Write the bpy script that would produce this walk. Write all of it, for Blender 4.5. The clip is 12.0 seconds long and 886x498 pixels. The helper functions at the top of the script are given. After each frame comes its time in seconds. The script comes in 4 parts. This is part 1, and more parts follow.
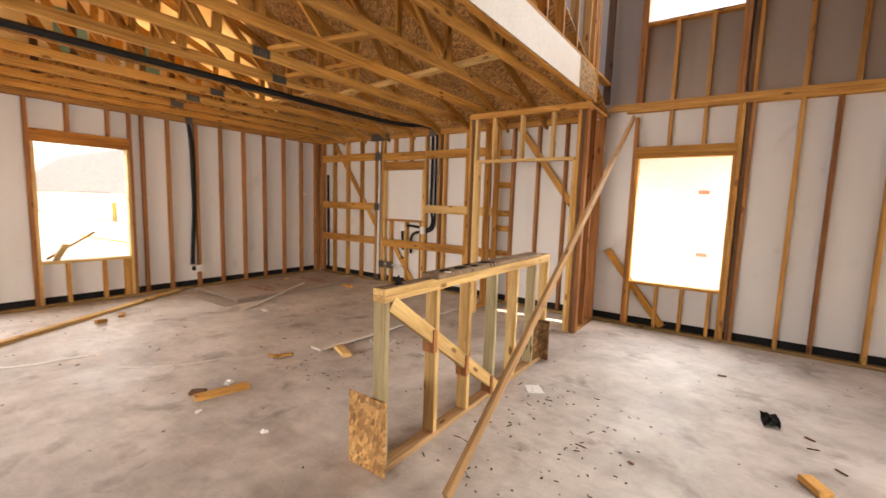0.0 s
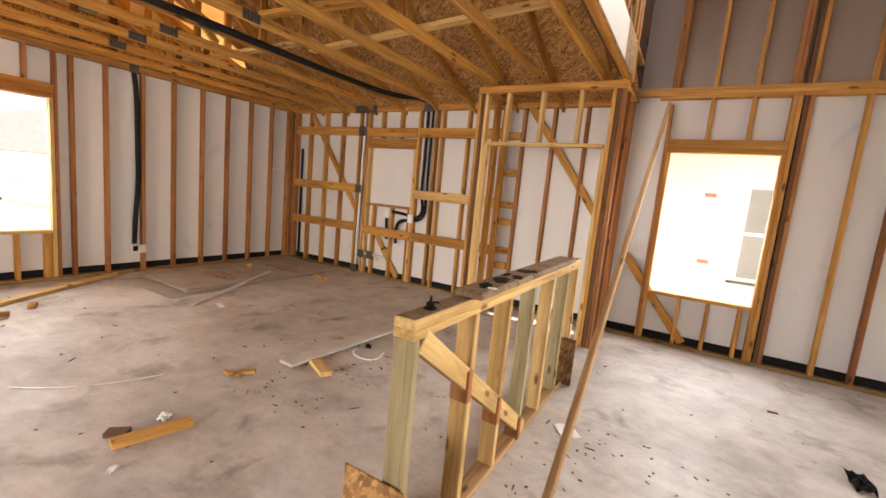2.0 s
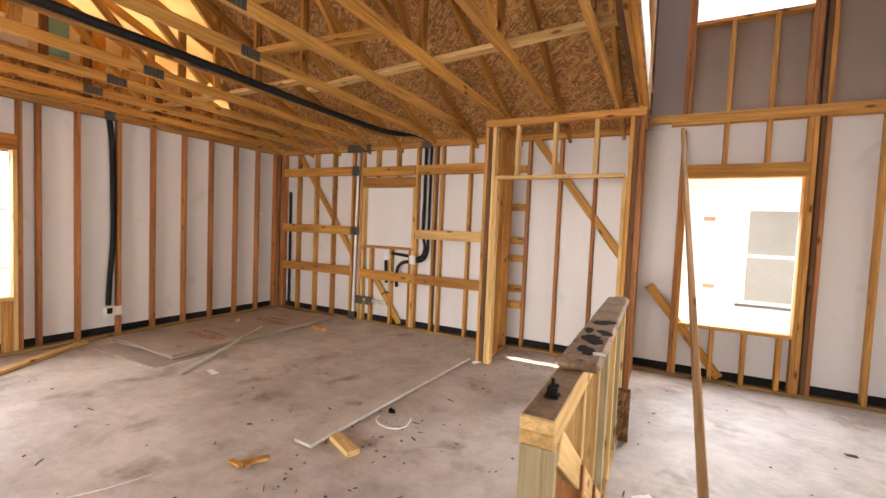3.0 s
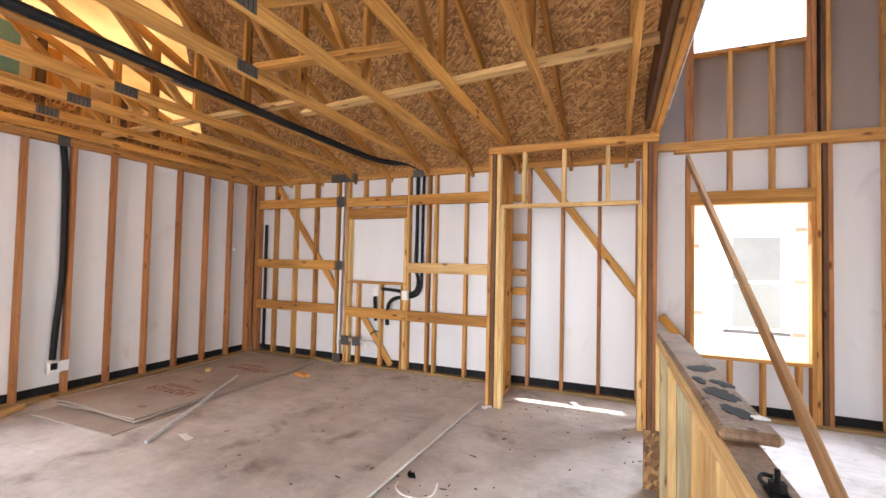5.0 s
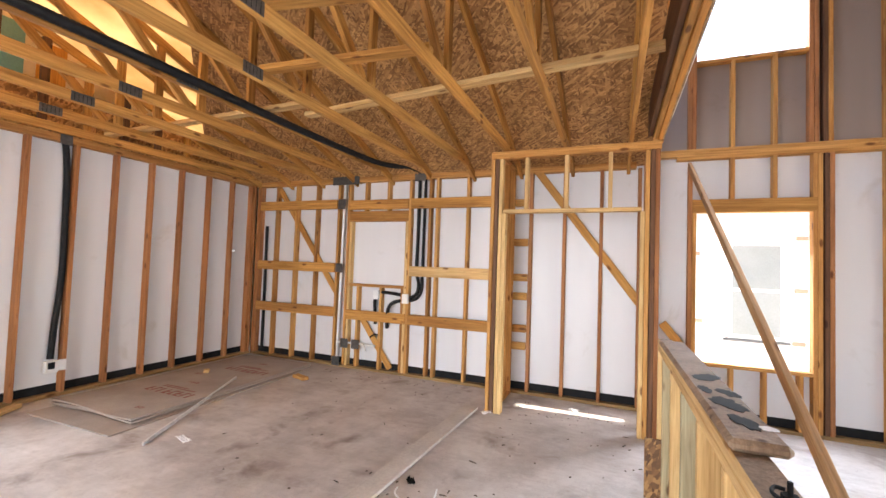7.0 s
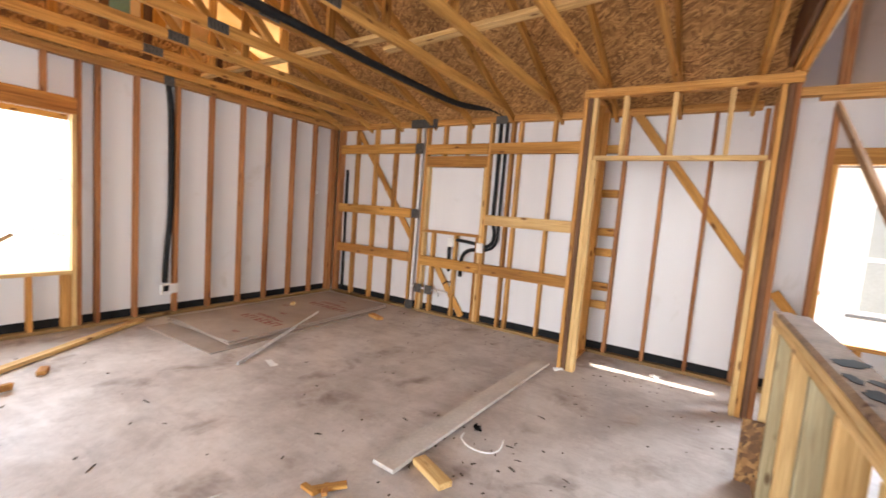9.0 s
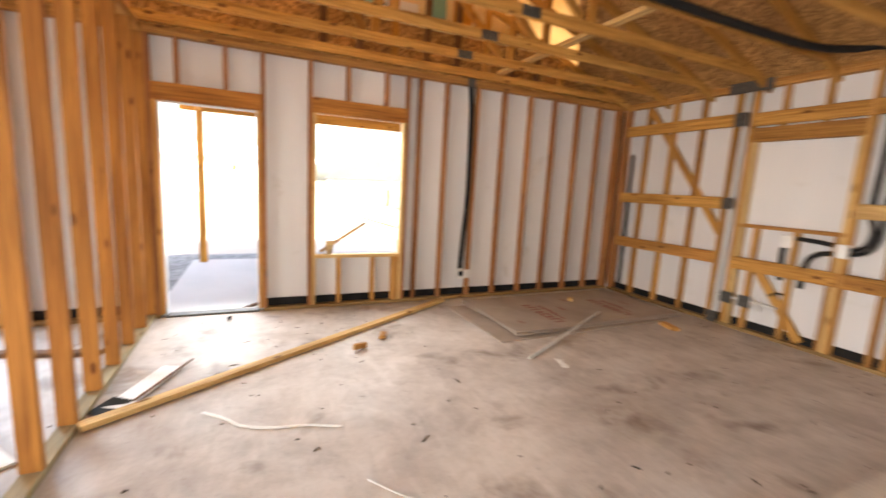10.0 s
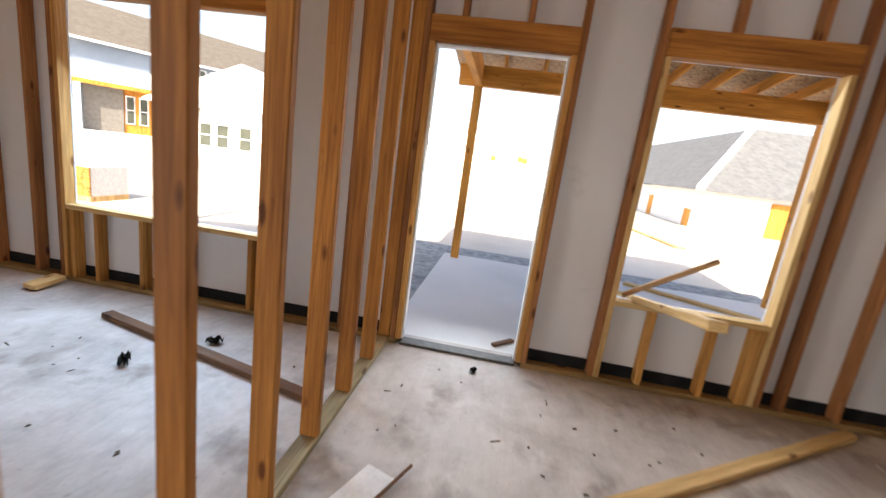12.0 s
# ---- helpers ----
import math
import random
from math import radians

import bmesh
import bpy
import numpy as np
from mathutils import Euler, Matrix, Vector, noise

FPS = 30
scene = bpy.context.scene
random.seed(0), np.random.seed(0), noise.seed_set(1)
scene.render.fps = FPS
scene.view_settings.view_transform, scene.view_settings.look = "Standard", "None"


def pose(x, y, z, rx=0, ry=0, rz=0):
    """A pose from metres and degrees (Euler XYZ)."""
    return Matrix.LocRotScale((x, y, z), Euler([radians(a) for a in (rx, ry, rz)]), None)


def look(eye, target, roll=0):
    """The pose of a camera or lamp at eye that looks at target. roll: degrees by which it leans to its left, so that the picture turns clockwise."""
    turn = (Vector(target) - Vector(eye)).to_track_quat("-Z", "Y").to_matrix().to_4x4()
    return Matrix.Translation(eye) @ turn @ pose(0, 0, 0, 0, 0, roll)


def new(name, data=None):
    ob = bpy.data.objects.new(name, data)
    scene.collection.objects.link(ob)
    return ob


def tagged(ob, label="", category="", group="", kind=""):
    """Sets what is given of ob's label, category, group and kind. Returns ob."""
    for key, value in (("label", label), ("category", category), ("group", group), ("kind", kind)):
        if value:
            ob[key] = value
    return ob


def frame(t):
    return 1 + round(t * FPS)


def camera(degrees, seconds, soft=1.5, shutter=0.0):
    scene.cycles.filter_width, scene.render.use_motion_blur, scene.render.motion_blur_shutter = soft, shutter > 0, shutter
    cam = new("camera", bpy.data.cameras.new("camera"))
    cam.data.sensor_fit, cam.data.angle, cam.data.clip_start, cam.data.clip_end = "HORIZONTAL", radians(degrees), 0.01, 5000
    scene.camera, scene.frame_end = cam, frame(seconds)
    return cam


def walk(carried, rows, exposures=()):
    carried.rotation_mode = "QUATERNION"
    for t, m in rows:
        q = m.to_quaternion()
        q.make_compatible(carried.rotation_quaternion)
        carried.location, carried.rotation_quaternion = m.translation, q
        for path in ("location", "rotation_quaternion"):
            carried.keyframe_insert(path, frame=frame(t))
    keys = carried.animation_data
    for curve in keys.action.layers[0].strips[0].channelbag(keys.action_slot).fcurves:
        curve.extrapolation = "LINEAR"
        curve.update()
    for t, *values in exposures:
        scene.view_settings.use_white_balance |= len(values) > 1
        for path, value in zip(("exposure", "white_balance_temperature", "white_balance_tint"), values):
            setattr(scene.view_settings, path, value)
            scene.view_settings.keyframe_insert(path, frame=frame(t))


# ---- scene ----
cam = camera(93.6, 12.0, shutter=0.4)
PATH = [
    (0, (0.247, 0.079, 1.53), (-0.893, 1.708, 1.314), 1.8),
    (0.5, (0.139, 0.171, 1.505), (-0.875, 1.878, 1.264), 1.6),
    (1, (-0.076, 0.282, 1.521), (-1.055, 2.023, 1.433), 1.0),
    (1.5, (-0.311, 0.413, 1.483), (-1.329, 2.121, 1.267), 4.1),
    (2, (-0.509, 0.564, 1.498), (-1.512, 2.273, 1.231), 5.4),
    (2.5, (-0.802, 0.635, 1.52), (-1.814, 2.358, 1.429), 2.7),
    (3, (-1.049, 0.674, 1.525), (-1.974, 2.445, 1.428), 2.4),
    (4.8, (-1.58, 0.808, 1.536), (-2.37, 2.645, 1.597), 1.0),
    (5, (-1.601, 0.794, 1.524), (-2.369, 2.639, 1.584), 1.2),
    (5.5, (-1.605, 0.788, 1.55), (-2.338, 2.648, 1.608), 1.5),
    (6, (-1.61, 0.796, 1.533), (-2.327, 2.662, 1.595), 1.3),
    (6.5, (-1.609, 0.801, 1.544), (-2.371, 2.649, 1.607), 1.4),
    (7, (-1.628, 0.791, 1.527), (-2.392, 2.637, 1.605), 2.0),
    (7.2, (-1.629, 0.787, 1.536), (-2.349, 2.651, 1.619), 2.4),
    (9, (-1.719, 0.935, 1.5), (-2.783, 2.619, 1.32), 4.5),
    (9.5, (-1.917, 0.96, 1.533), (-3.355, 2.333, 1.317), 3.4),
    (9.7, (-2.045, 0.942, 1.541), (-3.656, 2.1, 1.288), 2.4),
    (10, (-2.28, 0.86, 1.46), (-4.079, 1.679, 1.16), 3.1),
    (10.5, (-2.69, 0.84, 1.425), (-4.657, 1.036, 1.112), 5.4),
    (11, (-3.157, 0.75, 1.41), (-5.121, 0.565, 1.083), 4.9),
    (11.5, (-3.684, 0.675, 1.415), (-5.632, 0.506, 0.996), 5.0),
    (12, (-4.226, 0.607, 1.385), (-6.168, 0.367, 0.966), 7.8),
]

walk(cam, [(t, look(eye, target, roll)) for t, eye, target, roll in PATH], [(0.0, 2.43, 8800, 17), (3.0, 2.62, 8000, 17), (5.0, 2.98, 6700, 13), (7.2, 2.98, 6700, 13), (9.0, 2.88, 7000, 14), (9.5, 2.75, 8200, 15), (10.5, 2.55, 7600, 13), (11.0, 2.28, 7400, 13), (11.5, 2.0, 7500, 12), (12.0, 1.68, 7200, 12)])

# ---- world and light ----
SUN_EL, SUN_AZ = 45.0, 2.0  # degrees above the horizon; degrees north of due east
world = bpy.data.worlds.new("sky")
scene.world = world
world.use_nodes = True
wn = world.node_tree.nodes
sky = wn.new("ShaderNodeTexSky")
sky.sky_type, sky.sun_disc = "NISHITA", False
sky.sun_elevation, sky.sun_rotation = radians(SUN_EL), radians(90 - SUN_AZ)
sky.air_density, sky.dust_density = 1.0, 3.0
world.node_tree.links.new(sky.outputs[0], wn["Background"].inputs[0])
wn["Background"].inputs[1].default_value = 0.15
sun = new("sun", bpy.data.lights.new("sun", "SUN"))
sun.data.energy, sun.data.angle, sun.data.color = 4.0, radians(0.5), (1.0, 0.93, 0.82)
_e, _a = radians(SUN_EL), radians(SUN_AZ)
sun_way = Vector((-math.cos(_e) * math.cos(_a), -math.cos(_e) * math.sin(_a), -math.sin(_e)))
sun.matrix_world = look((20, 0, 20), Vector((20, 0, 20)) + sun_way)


def sky_lamp(name, at, target, w, h, watts, color=(0.74, 0.87, 1.0), spread=130):
    """Daylight that enters through an opening, seen or added."""
    ob = new(name, bpy.data.lights.new(name, "AREA"))
    ob.data.shape, ob.data.size, ob.data.size_y = "RECTANGLE", w, h
    ob.data.energy, ob.data.color, ob.data.spread = watts, color, radians(spread)
    ob.matrix_world = look(at, target)
    return ob


sky_lamp("daylight_north", (-0.34, 6.15, 1.5), (-0.34, 4.4, 0), 1.0, 1.6, 6.0)
sky_lamp("daylight_upper", (-0.34, 6.15, 4.5), (-0.1, 3.2, 0), 1.0, 1.3, 9, (0.86, 0.92, 1.0), 100)
sky_lamp("daylight_window", (-7.35, 1.96, 1.5), (-4.6, 2.3, 0), 0.97, 1.5, 5)
sky_lamp("daylight_door", (-7.35, 0.47, 1.2), (-5.8, 0.47, 0), 0.86, 2.1, 4.5)
sky_lamp("daylight_side", (-7.35, -1.95, 1.5), (-5.7, -1.95, 0), 1.6, 1.5, 20, (0.46, 0.70, 1.0))
# Two fill lamps added in assumed openings on the unseen south and east sides.
sky_lamp("daylight_south", (-2.8, -4.85, 1.3), (-3.9, 3.0, 0.0), 2.7, 1.9, 19, (0.86, 0.92, 1.0), 75)
sky_lamp("daylight_east", (3.3, 2.6, 1.3), (-4.5, 1.8, 0.3), 2.4, 1.8, 10, (0.74, 0.87, 1.0), 90)

# ---- materials ----
def nodes_of(name):
    m = bpy.data.materials.new(name)
    m.use_nodes = True
    return m, m.node_tree.nodes, m.node_tree.links, m.node_tree.nodes["Principled BSDF"]


def ramp(n, *stops):
    r = n.new("ShaderNodeValToRGB")
    while len(r.color_ramp.elements) < len(stops):
        r.color_ramp.elements.new(0.5)
    for e, (p, c) in zip(r.color_ramp.elements, stops):
        e.position, e.color = p, (*c, 1)
    return r


def mixed(n, l, mode, fac, a, b):
    m = n.new("ShaderNodeMixRGB")
    m.blend_type = mode
    for sock, v in zip(m.inputs, (fac, a, b)):
        if hasattr(v, "is_output"):
            l.new(v, sock)
        elif isinstance(v, tuple):
            sock.default_value = (*v, 1)
        else:
            sock.default_value = v
    return m.outputs[0]


def coords(n, l, scale=(1, 1, 1), shift=True, kind="Object"):
    tc, mp = n.new("ShaderNodeTexCoord"), n.new("ShaderNodeMapping")
    mp.inputs["Scale"].default_value = scale
    l.new(tc.outputs[kind], mp.inputs["Vector"])
    if shift:
        oi, mul = n.new("ShaderNodeObjectInfo"), n.new("ShaderNodeMath")
        mul.operation = "MULTIPLY"
        mul.inputs[1].default_value = 37.0
        l.new(oi.outputs["Random"], mul.inputs[0])
        l.new(mul.outputs[0], mp.inputs["Location"])
    return mp.outputs[0]


def noisy(n, l, vec, scale, detail=4, rough=0.55, distort=0.0):
    t = n.new("ShaderNodeTexNoise")
    t.inputs["Scale"].default_value, t.inputs["Detail"].default_value = scale, detail
    t.inputs["Roughness"].default_value, t.inputs["Distortion"].default_value = rough, distort
    l.new(vec, t.inputs["Vector"])
    return t.outputs["Fac"]


def bumped(n, l, bsdf, height, strength=0.3, dist=0.01):
    b = n.new("ShaderNodeBump")
    b.inputs["Strength"].default_value, b.inputs["Distance"].default_value = strength, dist
    l.new(height, b.inputs["Height"])
    l.new(b.outputs[0], bsdf.inputs["Normal"])


def lumber(name, light, dark, spread=0.5, rough=0.72):
    """Sawn softwood with grain along local z, knots, and a tone that differs board by board."""
    m, n, l, p = nodes_of(name)
    grain = noisy(n, l, coords(n, l, (45, 45, 1.6)), 1.0, 5, 0.6, 0.6)
    broad = noisy(n, l, coords(n, l, (7, 7, 0.9)), 1.0, 3)
    col = ramp(n, (0.30, dark), (0.62, light)).outputs
    r = n[-1]
    l.new(grain, r.inputs[0])
    oi = n.new("ShaderNodeObjectInfo")
    tone = ramp(n, (0.0, (1 - spread * 0.55, 1 - spread * 0.72, 1 - spread * 0.85)), (0.35, (1, 1 - spread * 0.1, 1 - spread * 0.25)), (0.7, (1, 1, 1)), (1.0, (1.0, 1 - spread * 0.2, 1 - spread * 0.5)))
    l.new(oi.outputs["Random"], tone.inputs[0])
    c = mixed(n, l, "MULTIPLY", 1.0, r.outputs[0], tone.outputs[0])
    stain = ramp(n, (0.34, (0.58, 0.50, 0.43)), (0.58, (1, 1, 1)))
    l.new(broad, stain.inputs[0])
    c = mixed(n, l, "MULTIPLY", 0.7, c, stain.outputs[0])
    v = n.new("ShaderNodeTexVoronoi")
    v.inputs["Scale"].default_value = 1.0
    l.new(coords(n, l, (9, 9, 3.2)), v.inputs["Vector"])
    knot = ramp(n, (0.09, (0.22, 0.11, 0.05)), (0.17, (1, 1, 1)))
    l.new(v.outputs["Distance"], knot.inputs[0])
    c = mixed(n, l, "MULTIPLY", 0.85, c, knot.outputs[0])
    fine = ramp(n, (0.36, (0.74, 0.68, 0.60)), (0.56, (1, 1, 1)))
    l.new(noisy(n, l, coords(n, l, (150, 150, 5)), 1.0, 3, 0.6, 0.3), fine.inputs[0])
    c = mixed(n, l, "MULTIPLY", 0.6, c, fine.outputs[0])
    scuff = ramp(n, (0.62, (1, 1, 1)), (0.72, (0.50, 0.42, 0.35)))
    l.new(noisy(n, l, coords(n, l, (16, 16, 5)), 1.0, 6, 0.7, 0.4), scuff.inputs[0])
    c = mixed(n, l, "MULTIPLY", 0.7, c, scuff.outputs[0])
    l.new(c, p.inputs["Base Color"])
    p.inputs["Roughness"].default_value = rough
    p.inputs["Specular IOR Level"].default_value = 0.3
    bumped(n, l, p, grain, 0.25, 0.002)
    return m


def speckled(name, a, b, scale, rough=0.7, fine=60, metal=0.0, bump=0.1, spec=0.5):
    m, n, l, p = nodes_of(name)
    vec = coords(n, l)
    r = ramp(n, (0.3, a), (0.7, b))
    l.new(noisy(n, l, vec, scale, 5), r.inputs[0])
    g = ramp(n, (0.3, (0.86, 0.86, 0.86)), (0.7, (1, 1, 1)))
    f = noisy(n, l, vec, fine, 3)
    l.new(f, g.inputs[0])
    l.new(mixed(n, l, "MULTIPLY", 1.0, r.outputs[0], g.outputs[0]), p.inputs["Base Color"])
    p.inputs["Roughness"].default_value, p.inputs["Metallic"].default_value = rough, metal
    p.inputs["Specular IOR Level"].default_value = spec
    if bump:
        bumped(n, l, p, f, bump, 0.003)
    return m


def strand_board(name, light, mid, dark):
    """Pressed wood strands, a few centimetres long, lying every way."""
    m, n, l, p = nodes_of(name)
    total = None
    for k, turn in enumerate((0.3, 1.35, 2.4)):
        tc, mp = n.new("ShaderNodeTexCoord"), n.new("ShaderNodeMapping")
        mp.inputs["Rotation"].default_value = (0.2 * k, 0.1, turn)
        mp.vector_type = "TEXTURE"
        mp.inputs["Scale"].default_value = (0.075, 0.016, 0.04)
        l.new(tc.outputs["Object"], mp.inputs["Vector"])
        v = n.new("ShaderNodeTexVoronoi")
        v.inputs["Scale"].default_value = 1.0
        l.new(mp.outputs[0], v.inputs["Vector"])
        sep = n.new("ShaderNodeSeparateColor")
        l.new(v.outputs["Color"], sep.inputs[0])
        out = sep.outputs[0]
        if total is None:
            total = out
        else:
            pick = n.new("ShaderNodeMath")
            pick.operation = "GREATER_THAN"
            pick.inputs[1].default_value = 0.55
            l.new(sep.outputs[1], pick.inputs[0])
            mx = n.new("ShaderNodeMix")
            l.new(pick.outputs[0], mx.inputs[0])
            l.new(total, mx.inputs[2])
            l.new(out, mx.inputs[3])
            total = mx.outputs[0]
    r = ramp(n, (0.0, dark), (0.45, mid), (1.0, light))
    l.new(total, r.inputs[0])
    big = ramp(n, (0.3, (0.7, 0.66, 0.62)), (0.7, (1, 1, 1)))
    l.new(noisy(n, l, coords(n, l, shift=False), 1.7, 4), big.inputs[0])
    l.new(mixed(n, l, "MULTIPLY", 1.0, r.outputs[0], big.outputs[0]), p.inputs["Base Color"])
    p.inputs["Roughness"].default_value = 0.65
    bumped(n, l, p, total, 0.3, 0.002)
    return m


def concrete_floor():
    m, n, l, p = nodes_of("slab concrete")
    vec = coords(n, l, shift=False)
    base = ramp(n, (0.32, (0.36, 0.315, 0.29)), (0.5, (0.53, 0.49, 0.465)), (0.68, (0.66, 0.625, 0.605)))
    l.new(noisy(n, l, vec, 0.55, 8, 0.62, 0.4), base.inputs[0])
    cloud = ramp(n, (0.36, (0.72, 0.69, 0.68)), (0.58, (1, 1, 1)))
    l.new(noisy(n, l, vec, 2.3, 7, 0.68, 0.3), cloud.inputs[0])
    c = mixed(n, l, "MULTIPLY", 0.85, base.outputs[0], cloud.outputs[0])
    spots = ramp(n, (0.58, (1, 1, 1)), (0.72, (0.52, 0.46, 0.42)))
    l.new(noisy(n, l, vec, 2.6, 4, 0.55, 0.35), spots.inputs[0])
    c = mixed(n, l, "MULTIPLY", 0.95, c, spots.outputs[0])
    trowel = noisy(n, l, coords(n, l, (3, 16, 1), shift=False), 1.0, 4, 0.6, 1.0)
    tr = ramp(n, (0.3, (0.9, 0.89, 0.88)), (0.7, (1.04, 1.04, 1.04)))
    l.new(trowel, tr.inputs[0])
    c = mixed(n, l, "MULTIPLY", 0.8, c, tr.outputs[0])
    blotch = ramp(n, (0.34, (0.80, 0.77, 0.75)), (0.5, (1, 1, 1)), (0.68, (1.1, 1.1, 1.1)))
    l.new(noisy(n, l, vec, 9, 6, 0.65, 0.2), blotch.inputs[0])
    c = mixed(n, l, "MULTIPLY", 0.45, c, blotch.outputs[0])
    pits = ramp(n, (0.26, (0.45, 0.42, 0.40)), (0.34, (1, 1, 1)))
    l.new(noisy(n, l, vec, 38, 2), pits.inputs[0])
    c = mixed(n, l, "MULTIPLY", 0.35, c, pits.outputs[0])
    grit = noisy(n, l, vec, 180, 3)
    g = ramp(n, (0.28, (0.72, 0.71, 0.7)), (0.45, (1, 1, 1)))
    l.new(grit, g.inputs[0])
    c = mixed(n, l, "MULTIPLY", 0.6, c, g.outputs[0])
    l.new(c, p.inputs["Base Color"])
    rr = ramp(n, (0.3, (0.46, 0.46, 0.46)), (0.7, (0.70, 0.70, 0.70)))
    l.new(noisy(n, l, vec, 1.4, 5), rr.inputs[0])
    l.new(rr.outputs[0], p.inputs["Roughness"])
    bumped(n, l, p, grit, 0.08, 0.002)
    return m


def white_panel(name="white sheathing", a=(0.63, 0.63, 0.645), b=(0.69, 0.69, 0.705)):
    """White coated sheathing board with faint vertical streaks and scuffs."""
    m, n, l, p = nodes_of(name)
    r = ramp(n, (0.3, a), (0.7, b))
    l.new(noisy(n, l, coords(n, l, (3.2, 3.2, 0.22), shift=False), 1.0, 2), r.inputs[0])
    s = ramp(n, (0.62, (1, 1, 1)), (0.75, (0.86, 0.84, 0.81)))
    l.new(noisy(n, l, coords(n, l, shift=False), 2.6, 5, 0.6, 0.5), s.inputs[0])
    l.new(mixed(n, l, "MULTIPLY", 1.0, r.outputs[0], s.outputs[0]), p.inputs["Base Color"])
    p.inputs["Roughness"].default_value = 0.38
    return m


def membrane():
    """Cream roof underlayment that sunlight shines through."""
    m, n, l, p = nodes_of("roof underlayment")
    tr, mx = n.new("ShaderNodeBsdfTranslucent"), n.new("ShaderNodeMixShader")
    r = ramp(n, (0.35, (0.60, 0.43, 0.23)), (0.6, (0.78, 0.62, 0.39)))
    l.new(noisy(n, l, coords(n, l, shift=False), 1.6, 5), r.inputs[0])
    l.new(r.outputs[0], tr.inputs[0])
    l.new(r.outputs[0], p.inputs["Base Color"])
    p.inputs["Roughness"].default_value = 0.7
    mx.inputs[0].default_value = 0.47
    l.new(p.outputs[0], mx.inputs[1])
    l.new(tr.outputs[0], mx.inputs[2])
    l.new(mx.outputs[0], n["Material Output"].inputs["Surface"])
    return m


PINE = lumber("pine framing", (0.66, 0.365, 0.12), (0.40, 0.19, 0.052), 0.5)
PINE_RED = lumber("reddish pine framing", (0.46, 0.21, 0.085), (0.29, 0.12, 0.045), 0.4)
PINE_DEEP = lumber("deep orange pine framing", (0.52, 0.225, 0.052), (0.29, 0.112, 0.024), 0.3)
PINE_GOLD = lumber("golden pine truss", (0.62, 0.335, 0.095), (0.34, 0.165, 0.038), 0.45)
TREATED = lumber("treated olive-brown plate", (0.34, 0.225, 0.10), (0.20, 0.13, 0.055), 0.2)
PINE_PALE = lumber("pale pine framing", (0.76, 0.54, 0.26), (0.54, 0.345, 0.13), 0.2)
PINE_GREY = lumber("weathered grey-green lumber", (0.46, 0.40, 0.25), (0.30, 0.26, 0.16), 0.3)
PINE_BROWN = lumber("dark brown lumber", (0.19, 0.095, 0.05), (0.10, 0.05, 0.028), 0.3)
GREYED = speckled("dusty grey board", (0.46, 0.42, 0.38), (0.57, 0.52, 0.475), 5, 0.8, 40)
ROUGH = lumber("rough brown board", (0.50, 0.31, 0.16), (0.30, 0.175, 0.085), 0.1)
WORN = lumber("worn trodden plank", (0.33, 0.23, 0.155), (0.20, 0.135, 0.09), 0.1)
OSB = strand_board("roof strand board", (0.72, 0.42, 0.165), (0.42, 0.215, 0.073), (0.22, 0.10, 0.033))
# Darkened copy: paints shade on an offcut, cuts bounce off the unseen walls.
OSB_DARKENED = strand_board("dark strand board", (0.40, 0.22, 0.08), (0.18, 0.085, 0.028), (0.08, 0.034, 0.011))
OSB_PALE = strand_board("pale strand board", (0.52, 0.36, 0.19), (0.36, 0.22, 0.10), (0.17, 0.09, 0.04))
CONCRETE = concrete_floor()
PANEL = white_panel()
# The white board again, darkened to paint in the dimness high in the tall room.
SHADED_PANEL = white_panel("sheathing darkened for shade", (0.28, 0.225, 0.195), (0.34, 0.28, 0.245))
UNDERLAY = membrane()
BLACK = speckled("black flashing tape", (0.008, 0.008, 0.009), (0.018, 0.018, 0.019), 8, 0.7, spec=0.15)
CABLE = speckled("black corrugated conduit", (0.007, 0.007, 0.008), (0.016, 0.016, 0.017), 20, 0.6, spec=0.2)
PLASTIC = speckled("white plastic", (0.74, 0.74, 0.73), (0.82, 0.82, 0.81), 9, 0.35, bump=0)
CLEARISH = speckled("dusty clear plastic", (0.50, 0.49, 0.48), (0.66, 0.65, 0.64), 30, 0.3, bump=0)
STEEL = speckled("galvanised steel plate", (0.06, 0.055, 0.05), (0.12, 0.11, 0.10), 25, 0.55, metal=0.5)
PAPER = speckled("white paper", (0.74, 0.74, 0.74), (0.84, 0.84, 0.84), 12, 0.8)
GYPSUM = speckled("grey-brown drywall paper", (0.29, 0.235, 0.20), (0.40, 0.335, 0.29), 2.2, 0.8)
PRINT = speckled("faded red print", (0.20, 0.035, 0.025), (0.29, 0.085, 0.065), 14, 0.8)
CHAR = speckled("black char and glue", (0.003, 0.003, 0.003), (0.011, 0.010, 0.009), 30, 0.7, spec=0.08)
GRAVEL = speckled("pale dusty ground", (0.52, 0.47, 0.40), (0.66, 0.60, 0.52), 0.4, 0.9, 25)
DARKGRAVEL = speckled("dark crushed stone", (0.18, 0.19, 0.19), (0.42, 0.43, 0.43), 9, 0.9, 30, bump=0.6)
PATIO = speckled("grey patio concrete", (0.66, 0.66, 0.65), (0.76, 0.75, 0.74), 1.1, 0.8, 90)
WRAP = speckled("white house wrap", (0.72, 0.72, 0.72), (0.82, 0.82, 0.82), 1.2, 0.6)
# The blue-grey paints the eave's shade into the wall colour.
SHADED_SIDING = speckled("siding tinted blue-grey for shade", (0.17, 0.215, 0.28), (0.22, 0.265, 0.33), 0.8, 0.7)
